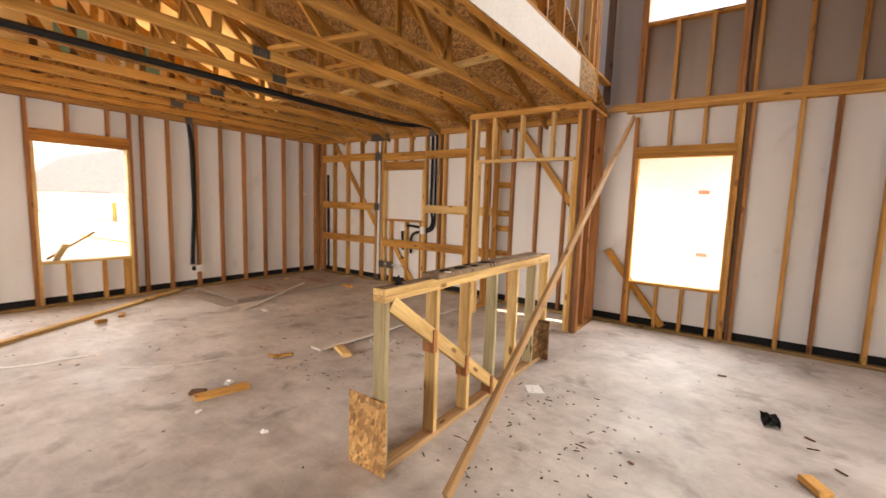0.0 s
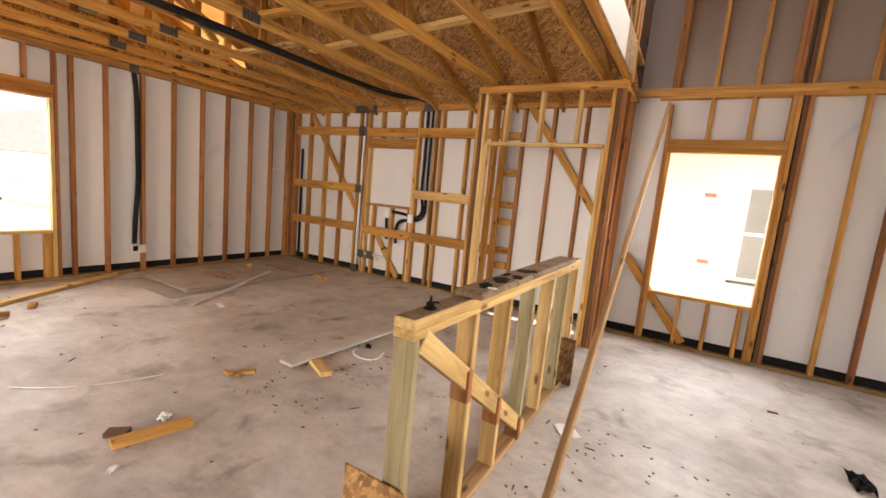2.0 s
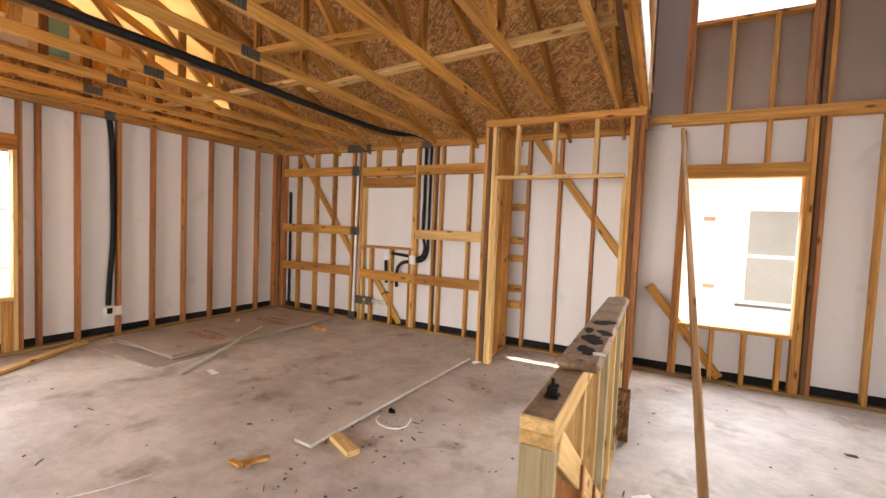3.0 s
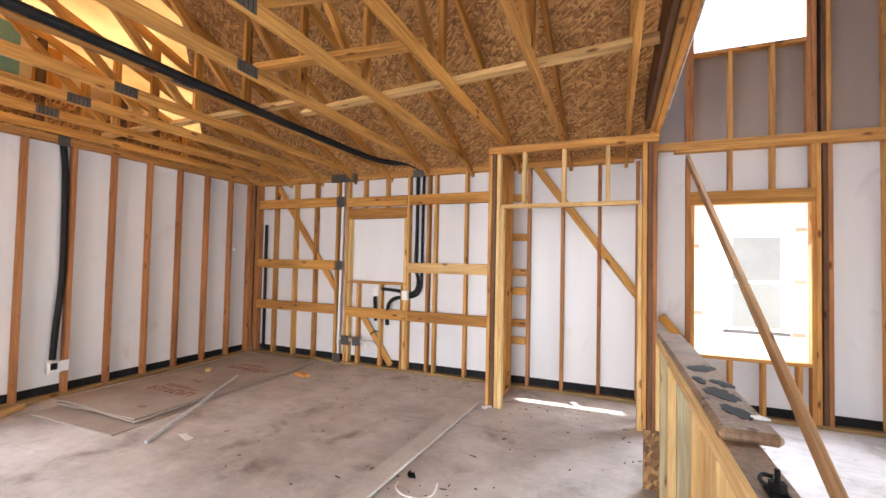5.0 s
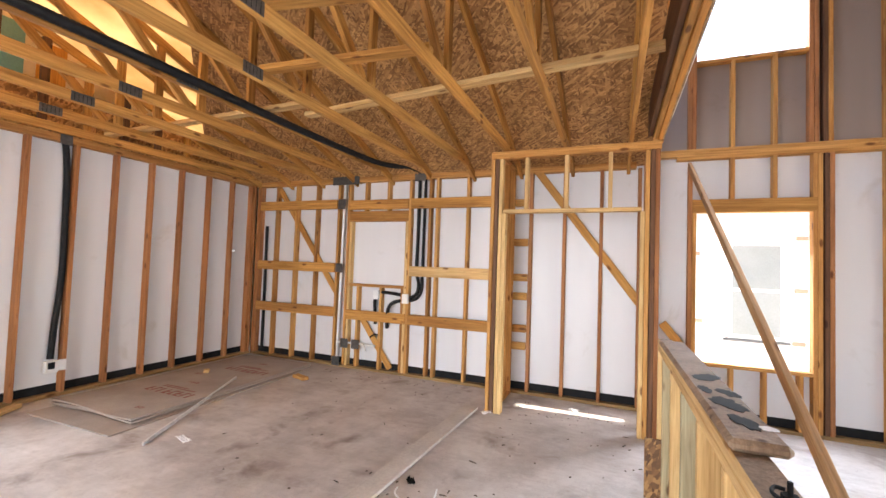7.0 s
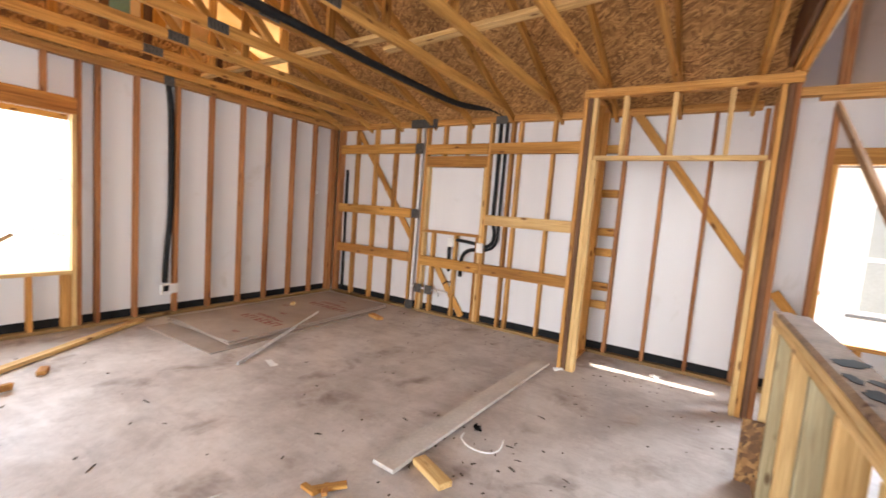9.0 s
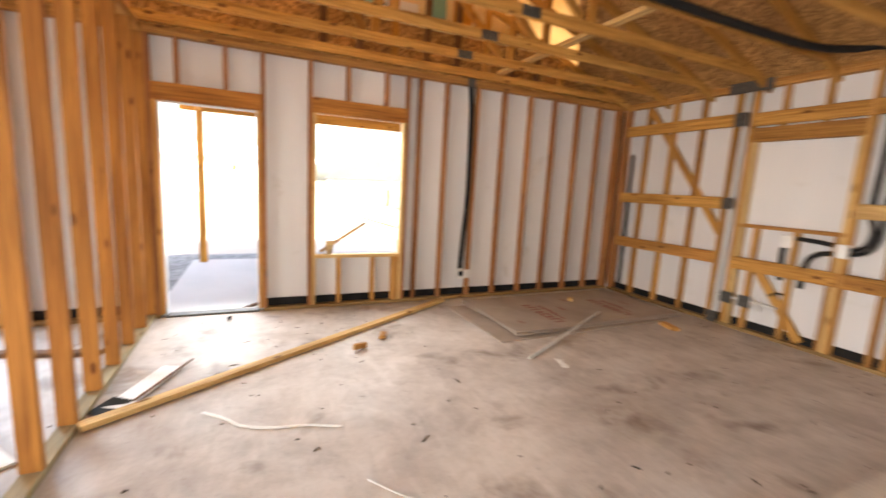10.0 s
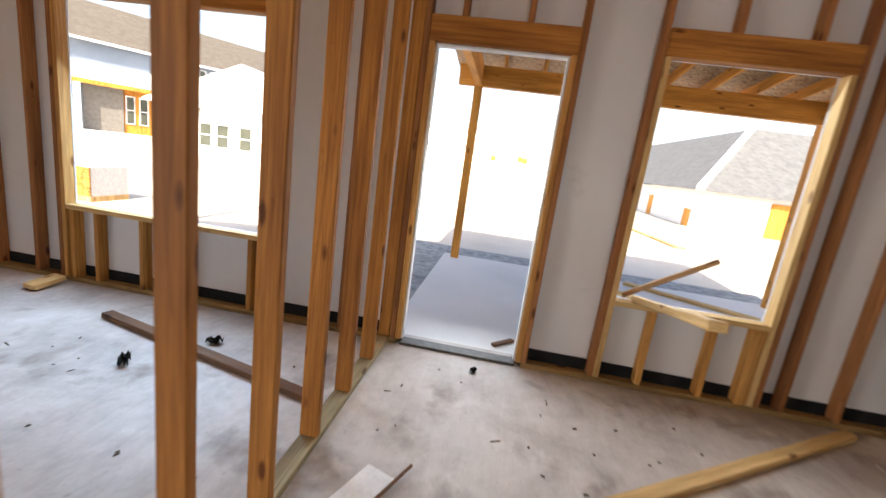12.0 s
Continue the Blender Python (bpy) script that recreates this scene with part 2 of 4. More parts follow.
SHINGLE = speckled("grey shingle", (0.09, 0.095, 0.10), (0.14, 0.145, 0.15), 3.0, 0.85, 12)
TAN_ROOF = speckled("tan shingle", (0.085, 0.072, 0.058), (0.12, 0.105, 0.088), 3.0, 0.85, 12)
STONE = speckled("grey stone veneer", (0.14, 0.13, 0.12), (0.22, 0.21, 0.19), 5.0, 0.85, 25)
ORANGE = lumber("fresh orange timber", (0.70, 0.33, 0.065), (0.52, 0.225, 0.04), 0.2)
TEAL = speckled("teal sheathing", (0.16, 0.36, 0.32), (0.24, 0.46, 0.40), 2.0, 0.6)
# Reflected sky and haze are painted into this pane colour.
PALEGLASS = speckled("window glass paled for sky reflection", (0.20, 0.225, 0.23), (0.26, 0.285, 0.29), 1.0, 0.08, bump=0)
FADED = speckled("faded orange print", (0.42, 0.20, 0.14), (0.52, 0.28, 0.20), 9, 0.8)
DARKGLASS = speckled("dark window glass", (0.05, 0.06, 0.05), (0.09, 0.10, 0.08), 1.0, 0.08, bump=0)


# ---- builders ----
def part(name, bm, material, parent=None, label=""):
    me = bpy.data.meshes.new(name)
    bm.to_mesh(me)
    bm.free()
    me.materials.append(material)
    ob = new(name, me)
    ob.parent = parent
    return tagged(ob, label)


def base(name, at=(0, 0, 0), label="", category="", group="", kind=""):
    ob = new(name)
    ob.location = at
    return tagged(ob, label, category, group, kind)


def box_bm(sx, sy, sz, bevel=0.003, bm=None, m=None):
    bm = bm or bmesh.new()
    made = bmesh.ops.create_cube(bm, size=1.0, matrix=(m or Matrix()) @ Matrix.Diagonal((sx, sy, sz, 1)))
    if bevel:
        edges = list({e for v in made["verts"] for e in v.link_edges})
        bmesh.ops.bevel(bm, geom=edges, offset=bevel, segments=1, affect="EDGES")
    return bm


def block(name, lo, hi, material, parent=None, label="", bevel=0.003):
    lo, hi = Vector(lo), Vector(hi)
    size, mid = hi - lo, (lo + hi) / 2
    ob = part(name, box_bm(*size, bevel), material, parent, label)
    ob.location = mid
    return ob


BOARDS = {}


def board(name, a, b, w, t, side, material, parent=None, label=""):
    """A sawn board from a to b (its middle line), w wide towards side and t thick, with its grain along it."""
    a, b = Vector(a), Vector(b)
    z = (b - a).normalized()
    x = Vector(side)
    x = (x - z * x.dot(z)).normalized()
    y = z.cross(x)
    key = (round(w, 4), round(t, 4), round((b - a).length, 3), material.name)
    if key not in BOARDS:
        bm = box_bm(w, t, (b - a).length, min(0.004, t * 0.15))
        me = bpy.data.meshes.new("board")
        bm.to_mesh(me)
        bm.free()
        me.materials.append(material)
        BOARDS[key] = me
    ob = new(name, BOARDS[key])
    ob.parent = parent
    mid = (a + b) / 2
    ob.matrix_basis = Matrix(((x.x, y.x, z.x, mid.x), (x.y, y.y, z.y, mid.y), (x.z, y.z, z.z, mid.z), (0, 0, 0, 1)))
    return tagged(ob, label)


def quad_sheet(name, corners, thick, material, parent=None, label=""):
    """A flat sheet over the given corners, with thickness downwards."""
    bm = bmesh.new()
    top = [bm.verts.new(c) for c in corners]
    low = [bm.verts.new(Vector(c) - Vector((0, 0, thick))) for c in corners]
    bm.faces.new(top)
    bm.faces.new(low[::-1])
    k = len(top)
    for i in range(k):
        bm.faces.new((top[i], low[i], low[(i + 1) % k], top[(i + 1) % k]))
    bmesh.ops.recalc_face_normals(bm, faces=bm.faces)
    return part(name, bm, material, parent, label)


def tube(name, points, radius, material, parent=None, label="", rings=0.0):
    """A round tube along a smooth line; rings: ribs along it, as on corrugated conduit."""
    pts = [Vector(p) for p in points]
    line = []
    for i in range(len(pts) - 1):
        p0, p1, p2, p3 = pts[max(i - 1, 0)], pts[i], pts[i + 1], pts[min(i + 2, len(pts) - 1)]
        steps = max(3, int((p2 - p1).length / (0.02 if rings else 0.05)))
        for s in range(steps):
            u = s / steps
            line.append(0.5 * (2 * p1 + (p2 - p0) * u + (2 * p0 - 5 * p1 + 4 * p2 - p3) * u * u + (3 * p1 - p0 - 3 * p2 + p3) * u ** 3))
    line.append(pts[-1])
    bm = bmesh.new()
    loops, ref = [], Vector((0.3, 0.5, 0.8)).normalized()
    for i, c in enumerate(line):
        d = (line[min(i + 1, len(line) - 1)] - line[max(i - 1, 0)]).normalized()
        u = d.cross(ref).normalized()
        v = d.cross(u)
        r = radius * (1 + (rings if i % 2 else 0))
        loops.append([bm.verts.new(c + (u * math.cos(k * math.pi / 4) + v * math.sin(k * math.pi / 4)) * r) for k in range(8)])
    for p, q in zip(loops, loops[1:]):
        for k in range(8):
            bm.faces.new((p[k], p[(k + 1) % 8], q[(k + 1) % 8], q[k]))
    bm.faces.new(loops[0][::-1])
    bm.faces.new(loops[-1])
    for f in bm.faces:
        f.smooth = True
    return part(name, bm, material, parent, label)


def wall_mesh(name, axis, at, thick, u0, u1, z0, z1, holes, material, label):
    """A sheet in the plane axis=at, running over u and z, with openings cut through it. thick: towards the outside."""
    us = sorted({u0, u1, *[h[0] for h in holes], *[h[1] for h in holes]})
    zs = sorted({z0, z1, *[h[2] for h in holes], *[h[3] for h in holes]})
    solid = {(i, j) for i in range(len(us) - 1) for j in range(len(zs) - 1)
             if not any(h[0] < (us[i] + us[i + 1]) / 2 < h[1] and h[2] < (zs[j] + zs[j + 1]) / 2 < h[3] for h in holes)}
    bm, verts = bmesh.new(), {}

    def vert(i, j, s):
        k = (i, j, s)
        if k not in verts:
            d = at + s * thick
            verts[k] = bm.verts.new((d, us[i], zs[j]) if axis == "x" else (us[i], d, zs[j]))
        return verts[k]

    for i, j in solid:
        c = ((i, j), (i + 1, j), (i + 1, j + 1), (i, j + 1))
        bm.faces.new([vert(*k, 0) for k in c])
        bm.faces.new([vert(*k, 1) for k in c[::-1]])
        for (di, dj), (p, q) in (((0, -1), (c[0], c[1])), ((1, 0), (c[1], c[2])), ((0, 1), (c[2], c[3])), ((-1, 0), (c[3], c[0]))):
            if (i + di, j + dj) not in solid:
                bm.faces.new((vert(*p, 0), vert(*q, 0), vert(*q, 1), vert(*p, 1)))
    bmesh.ops.recalc_face_normals(bm, faces=bm.faces)
    return tagged(part(name, bm, material), label, kind="structure")


# ---- the shell ----
XW, YN = -7.06, 5.89            # inner faces of the framing
D = 0.09                        # depth of the framing
PLATE = 2.77                    # top of the lower wall plates
XE, YS, TOP = 3.0, -4.6, 5.9    # far walls and roof of the tall room
T2 = 0.038                      # thickness of dimension lumber

floor = tagged(block("floor", (XW - 0.2, YS - 0.2, -0.15), (XE + 0.2, YN + 0.2, 0.0), CONCRETE, bevel=0), "dusty grey-pink concrete slab with stains", kind="structure")

LDOOR = (0.025, 0.885, 0.0, 2.115)
LWIN = (1.47, 2.445, 0.615, 2.16)
SWIN = (-2.80, -1.12, 0.64, 2.18)
RWIN = (-0.83, 0.15, 0.61, 2.18)
UWIN = (-0.84, 0.12, 3.825, 5.2)

wall_west = wall_mesh("wall_west", "x", XW - D, -0.012, YS - 0.1, YN + 0.1, 0.04, PLATE + 0.08, [LDOOR, LWIN, SWIN, (5.552, 5.582, 1.630, 1.660)], PANEL, "white sheathing board over open pine wall framing")
wall_north = wall_mesh("wall_north", "y", YN + D, 0.012, XW - 0.1, XE + 0.1, 0.04, PLATE + 0.03, [RWIN], PANEL, "white sheathing board over open pine wall framing")
# Shade of the upper wall is put into this sheathing's colour.
wall_north_upper = wall_mesh("wall_north_upper", "y", YN + D, 0.012, XW - 0.1, XE + 0.1, PLATE + 0.032, TOP, [UWIN], SHADED_PANEL, "sheathing board over the upper pine framing, coloured darker for shade")
# Unseen walls; their large openings are added to let in fill light.
wall_south = wall_mesh("wall_south", "y", YS, -0.1, XW - 0.1, XE + 0.1, 0.0, TOP, [(-4.2, -1.4, 0.3, 2.3)], OSB_DARKENED, "unseen strand board outer wall with openings added for light")
# The two small holes are cut to place a sun strip and warm bounce.
wall_east = wall_mesh("wall_east", "x", XE, 0.1, YS - 0.1, YN + 0.1, 0.0, TOP, [(1.4, 3.8, 0.3, 2.2), (4.85, 5.55, 0.36, 1.14), (5.63, 5.72, 4.53, 5.71)], OSB_DARKENED, "unseen strand board outer wall with openings added for light")


def stud_x(wall, x, z0, z1, material=PINE, y=YN + D / 2, name="stud"):
    return board(name, (x, y, z0), (x, y, z1), T2, D, (1, 0, 0), material, wall)


def stud_y(wall, y, z0, z1, material=PINE_RED, x=XW - D / 2, name="stud"):
    return board(name, (x, y, z0), (x, y, z1), T2, D, (0, 1, 0), material, wall)


def plate_x(wall, x0, x1, z, y=YN + D / 2, material=PINE, d=D, name="plate"):
    return board(name, (x0, y, z), (x1, y, z), d, T2, (0, 1, 0), material, wall)


def plate_y(wall, y0, y1, z, x=XW - D / 2, material=PINE, d=D, name="plate"):
    return board(name, (x, y0, z), (x, y1, z), d, T2, (1, 0, 0), material, wall)


# west wall framing
Z0, Z1 = T2, PLATE - 2 * T2
for y0, y1 in ((YS, LDOOR[0] - 0.04), (LDOOR[1] + 0.04, YN)):
    plate_y(wall_west, y0, y1, T2 / 2, material=TREATED)
    block("flashing_strip", (XW - D + 0.001, y0, 0.03), (XW - D + 0.008, y1, 0.125), BLACK, wall_west, bevel=0)
plate_y(wall_west, YS, YN, PLATE - T2 * 1.5)
plate_y(wall_west, YS, YN, PLATE - T2 * 0.5)
for y in (3.005, 3.42, 3.82, 4.23, 4.63, 5.04, 5.44, 5.80, 5.86, -3.1, -3.5, -3.9, -4.3, -0.45, 2.66):
    stud_y(wall_west, y, Z0, Z1)
for o in (LWIN, SWIN, LDOOR):
    jack = PINE_PALE if o is LWIN else PINE
    for y in (o[0] - 0.02, o[1] + 0.02):
        stud_y(wall_west, y, Z0, o[3], jack)
    for y in (o[0] - 0.06, o[1] + 0.06):
        stud_y(wall_west, y, Z0, Z1)
    board("header", (XW - D / 2 + 0.002, o[0] - 0.04, o[3] + 0.08), (XW - D / 2 + 0.002, o[1] + 0.04, o[3] + 0.08), 0.16, D, (0, 0, 1), PINE_DEEP, wall_west)
    for u in {LWIN: (0.35, 0.80), LDOOR: (0.2, 0.68), SWIN: (0.12, 0.38, 0.62, 0.87)}[o]:
        stud_y(wall_west, o[0] + (o[1] - o[0]) * u, o[3] + 0.16, Z1)
    for u in {LWIN: (0.27, 0.68, 0.94, 0.98), LDOOR: (), SWIN: (0.03, 0.16, 0.40, 0.64, 0.95)}[o]:
        stud_y(wall_west, o[0] + (o[1] - o[0]) * u, Z0, o[2] - T2, PINE)
    if o[2] > 0:
        plate_y(wall_west, o[0], o[1], o[2] - T2 / 2, material=PINE_PALE, name="sill")
for y0, y1, z0, z1 in ((LDOOR[0], LDOOR[0] + 0.012, 0.021, LDOOR[3] - 0.012), (LDOOR[1] - 0.012, LDOOR[1], 0.021, LDOOR[3] - 0.012), (LDOOR[0], LDOOR[1], LDOOR[3] - 0.012, LDOOR[3])):
    block("door_lining", (XW - D - 0.03, y0, z0), (XW - D + 0.045, y1, z1), WRAP, wall_west, "white wrap turned into the door opening", bevel=0.002)
block("door_threshold", (XW - D - 0.02, LDOOR[0], 0.001), (XW, LDOOR[1], 0.02), STEEL, wall_west)

# north wall framing
for x0, x1 in ((XW, XE),):
    plate_x(wall_north, x0, x1, T2 / 2, material=TREATED)
    block("flashing_strip", (x0, YN + D - 0.008, 0.03), (x1, YN + D - 0.001, 0.125), BLACK, wall_north, bevel=0)
plate_x(wall_north, XW, -1.42, PLATE - T2 * 1.5)
plate_x(wall_north, XW, -1.42, PLATE - T2 * 0.5)
for x0, dz in ((-1.02, T2), (-1.33, 2 * T2), (-1.22, 3 * T2)):
    plate_x(wall_north, x0, XE, PLATE - T2 + dz)
ZT = PLATE + 3 * T2 - T2 / 2
for x in (-6.64, -6.24, -5.845):
    stud_x(wall_north, x, Z0, Z1)
for x in (-7.03, -6.985):
    stud_x(wall_north, x, Z0, Z1, PINE_RED)
for x in (-5.44, -5.26, -4.25, -3.95, -3.845, -3.41, -3.0, -2.59, -2.19, -1.78, -1.38, -0.89):
    stud_x(wall_north, x, Z0, Z1, PINE if x < -3 else PINE_RED)
stud_x(wall_north, -0.85, Z0, RWIN[3], PINE)
stud_x(wall_north, 0.261, Z0, PLATE - 0.5 * T2, PINE_BROWN)
stud_x(wall_north, 0.251, ZT, TOP, PINE_BROWN)
for x in (0.17, 0.21, 0.30, 0.715, 1.01, 1.43, 1.84, 2.24, 2.64, 2.97):
    stud_x(wall_north, x, Z0, PLATE - 0.5 * T2, PINE_RED if x in (0.30, 1.01) else PINE)
for x in (-0.90, -0.86, 0.14, 0.18, 0.29, 0.715, 1.12, 1.53, 1.94, 2.34, 2.7):
    stud_x(wall_north, x, ZT, TOP, PINE if x > 0.2 else PINE_RED)
board("header", (RWIN[0] - 0.04, YN + D / 2 - 0.002, RWIN[3] + 0.07), (RWIN[1] + 0.04, YN + D / 2 - 0.002, RWIN[3] + 0.07), 0.14, D, (0, 0, 1), PINE_GOLD, wall_north)
for x in (-0.51, -0.15):
    stud_x(wall_north, x, RWIN[3] + 0.14, PLATE - 0.5 * T2)
    stud_x(wall_north, x, ZT, UWIN[2] - T2)
for x in (-0.51, -0.23, 0.06):
    stud_x(wall_north, x, Z0, RWIN[2] - T2)
plate_x(wall_north, RWIN[0], RWIN[1], RWIN[2] - T2 / 2, name="sill")
plate_x(wall_north, UWIN[0], UWIN[1], UWIN[2] - T2 / 2, name="sill")

# recess for a cabinet or duct, with blocks between the studs
board("header", (-5.24, YN + D / 2 - 0.002, 2.195), (-4.27, YN + D / 2 - 0.002, 2.195), 0.15, D, (0, 0, 1), PINE_GOLD, wall_north)
plate_x(wall_north, -5.24, -4.27, 1.20, name="sill")
for x, z1 in ((-5.05, 1.18), (-4.67, 1.18), (-4.33, 1.18)):
    stud_x(wall_north, x, Z0, z1)
for x in (-4.97, -4.6):
    stud_x(wall_north, x, 2.27, Z1)
stud_x(wall_north, -5.21, Z0, 2.12, PINE_PALE)
stud_x(wall_north, -4.29, Z0, 2.12, PINE_PALE)
for x0, x1, zs in ((-6.97, -5.46, (2.38, 1.435, 0.785)), (-4.23, -2.86, (2.36, 1.43, 0.77)), (-5.24, -4.27, (0.77, 2.36))):
    for z in zs:
        board("blocking", (x0, YN + 0.005, z), (x1, YN + 0.005, z), 0.14, T2, (0, 0, 1), random.choice((PINE, PINE_GOLD, PINE_PALE)), wall_north)
board("brace", (-6.63, YN + 0.05, 2.66), (-5.46, YN + 0.05, 1.08), 0.09, 0.02, (1, 0, 1), PINE_GOLD, wall_north)
board("brace", (-2.52, YN + 0.02, 2.72), (-1.37, YN + 0.02, 1.18), 0.09, 0.02, (1, 0, 1), PINE_GOLD, wall_north)
board("brace", (-4.98, YN + 0.05, 0.72), (-4.5, YN + 0.05, 0.06), 0.09, 0.02, (1, 0, 1), PINE_GOLD, wall_north)
board("brace", (-1.14, YN + 0.05, 0.98), (-0.42, YN + 0.05, 0.06), 0.09, 0.02, (1, 0, 1), PINE_GOLD, wall_north)

# closet: framed front with its door opening, two side walls
closet = base("closet_wall", label="open pine closet framing with a door opening", category="wall framing", kind="structure")
YC = 5.08
for z in (PLATE - T2 / 2 - 0.01, PLATE - T2 * 1.5 - 0.01):
    plate_x(closet, -2.87, -1.24, z, YC + D / 2)
plate_x(closet, -2.73, -1.40, 2.12, YC + D / 2, PINE_PALE)
for x in (-2.49, -2.09, -1.68):
    stud_x(closet, x, 2.14, PLATE - 0.09, PINE_PALE, YC + D / 2)
for x, m, z1 in ((-2.85, PINE, PLATE - 0.09), (-2.805, PINE_BROWN, PLATE - 0.09), (-2.76, PINE_PALE, PLATE - 0.09), (-2.72, PINE_PALE, 2.10),
                 (-1.395, PINE_PALE, 2.10), (-1.355, PINE, PLATE - 0.09), (-1.31, PINE_BROWN, PLATE - 0.09), (-1.27, PINE_RED, PLATE - 0.09)):
    stud_x(closet, x, 0.0, z1, m, YC + D / 2)
for x in (-2.82, -1.30):
    plate_y(closet, YC + D, YN, 0.02, x, PINE)
    plate_y(closet, YC + D, YN, PLATE - 0.03, x, PINE)
for y in (5.55, 5.84):
    stud_y(closet, y, Z0, PLATE - 0.05, PINE, -2.82)
for y in (5.42, 5.84):
    stud_y(closet, y, Z0, PLATE - 0.05, PINE_RED, -1.30)
for z in (2.33, 1.84, 1.41, 1.18, 0.79, 0.58):
    board("rung", (-2.78, YN - 0.01, z), (-2.61, YN - 0.01, z), 0.09, T2, (0, 0, 1), PINE_GOLD, closet)

# edge beam of the low roof and the stud wall above it
beam = base("edge_beam", label="white-faced strand board rim beam over the half wall", category="beam", kind="structure")
# The first ply is coloured dark for the shadow along the beam's inner side.
for x, z, m in ((-1.335, 2.975, PINE_BROWN), (-1.293, 2.94, PINE_GOLD), (-1.2545, 2.925, ORANGE)):
    board("beam_ply", (x, YS, z), (x, YC + 0.09, z), T2, 0.30, (1, 0, 0), m, beam)
board("rim_board", (-1.228, YS, 2.94), (-1.228, YC + 0.09, 2.94), 0.014, 0.32, (1, 0, 0), OSB_PALE, beam)
block("membrane_face", (-1.2205, YS, 2.785), (-1.2165, 4.55, 3.098), WRAP, beam, "white membrane facing", bevel=0)
upper = base("upper_stud_wall", label="pine stud wall standing on the edge beam", category="wall framing", kind="structure")
plate_y(upper, YS, YN, 3.12, -1.27, PINE)
for i in range(22):
    stud_y(upper, 4.85 - 0.406 * i, 3.14, TOP, PINE, -1.27)
for y in (5.02, 5.07, 5.15, 5.22):
    stud_y(upper, y, PLATE if y > 5.1 else 3.14, TOP, PINE if y != 5.07 else PINE_RED, -1.265)
stud_y(upper, 5.83, PLATE + 0.1, TOP, PINE_BROWN, -1.265)

# divider wall
divider = base("divider_wall", label="open pine stud partition between two rooms", category="wall framing", kind="structure")
YD = -0.108
plate_x(divider, XW, -3.38, T2 / 2, YD, PINE_GREY)
plate_x(divider, XW, -3.38, PLATE - T2 / 2, YD)
plate_x(divider, XW, -3.38, PLATE - T2 * 1.5, YD)
for i in range(9):
    stud_x(divider, -3.83 - 0.41 * i, Z0, Z1, PINE_DEEP, YD)
stud_x(divider, -3.42, Z0, Z1, PINE_DEEP, YD)

# ---- roof ----
PITCH, HEEL = 0.36, 2.68


def deck_z(y):
    return HEEL + 0.09 + PITCH * (YN - y)


def truss(x, plates=(), gable=False):
    """A roof truss in the plane of x; plates: where its bottom chord is spliced; gable: with upright studs."""
    t = base("roof_truss", (x, 0, 0), "golden pine roof truss with pressed steel plates", "truss", "roof trusses")
    ys, ridge = YS, 0.6
    zr = HEEL + PITCH * (YN - ridge)
    board("bottom_chord", (0, ys, PLATE + 0.045), (0, YN + 0.1, PLATE + 0.045), T2, 0.09, (1, 0, 0), PINE_GOLD, t)
    board("top_chord", (0, YN + 0.3, HEEL + 0.045 - PITCH * 0.3), (0, ridge, zr + 0.045), T2, 0.09, (1, 0, 0), PINE_GOLD, t)
    board("top_chord", (0, ridge, zr + 0.045), (0, ys, zr - PITCH * (ridge - ys) + 0.045), T2, 0.09, (1, 0, 0), PINE_GOLD, t)
    lo, hi = PLATE + 0.09, lambda y: HEEL + PITCH * (YN - y) if y > ridge else zr - PITCH * (ridge - y)
    if gable:
        for k in range(9):
            y = 4.60 - 0.385 * k
            board("gable_stud", (0, y, lo), (0, y, hi(y)), 0.075, T2, (0, 1, 0), PINE_BROWN if k % 3 else PINE_GOLD, t)
    else:
        for a, b in ((3.42, 3.42), (3.3, 2.05), (1.9, 2.0), (1.8, 0.7), (0.6, 0.6), (0.3, -1.4), (-1.4, -1.4), (-1.5, -3.0)):
            board("web", (0, a, lo), (0, b, hi(b)), T2, 0.075, (1, 0, 0), PINE_GOLD, t)
    for y in plates:
        for sd in (-1, 1):
            plate = block("nail_plate", (sd * 0.0198 - 0.0012, y - 0.085, PLATE + 0.006), (sd * 0.0198 + 0.0012, y + 0.085, PLATE + 0.086), STEEL, t, bevel=0)
            for k in range(5):
                tooth = block("tooth_row", (-0.0009, -0.002, -0.034), (0.0009, 0.002, 0.034), BLACK, plate, bevel=0)
                tooth.location = (sd * 0.0008, -0.06 + 0.03 * k, 0)
    return t


for x, plates in ((-1.50, ()), (-2.11, ()), (-2.73, ()), (-3.35, (2.285,)), (-3.96, (2.868,)), (-4.57, (2.84,)), (-5.18, (2.81,)), (-5.79, (2.80,)), (-6.40, (2.86,))):
    truss(x, plates)
truss(-7.0, gable=True)
bridging = base("truss_bridging", label="pale board laid across the bottom chords", category="bridging", kind="structure")
board("runner", (-1.37, 3.52, PLATE + 0.11), (-4.3, 3.83, PLATE + 0.11), 0.09, T2, (0, 1, 0), PINE_PALE, bridging)
board("runner", (-4.0, 3.60, PLATE + 0.111), (-7.0, 3.66, PLATE + 0.111), 0.09, T2, (0, 1, 0), PINE_PALE, bridging)

board("runner", (-3.985, 2.99, PLATE + 0.11), (-2.71, 3.10, PLATE + 0.11), 0.09, T2, (0, 1, 0), PINE_GOLD, bridging)
board("runner", (-3.37, 2.40, PLATE + 0.11), (-2.09, 2.66, PLATE + 0.11), 0.09, T2, (0, 1, 0), PINE_GOLD, bridging)

R0 = 0.6
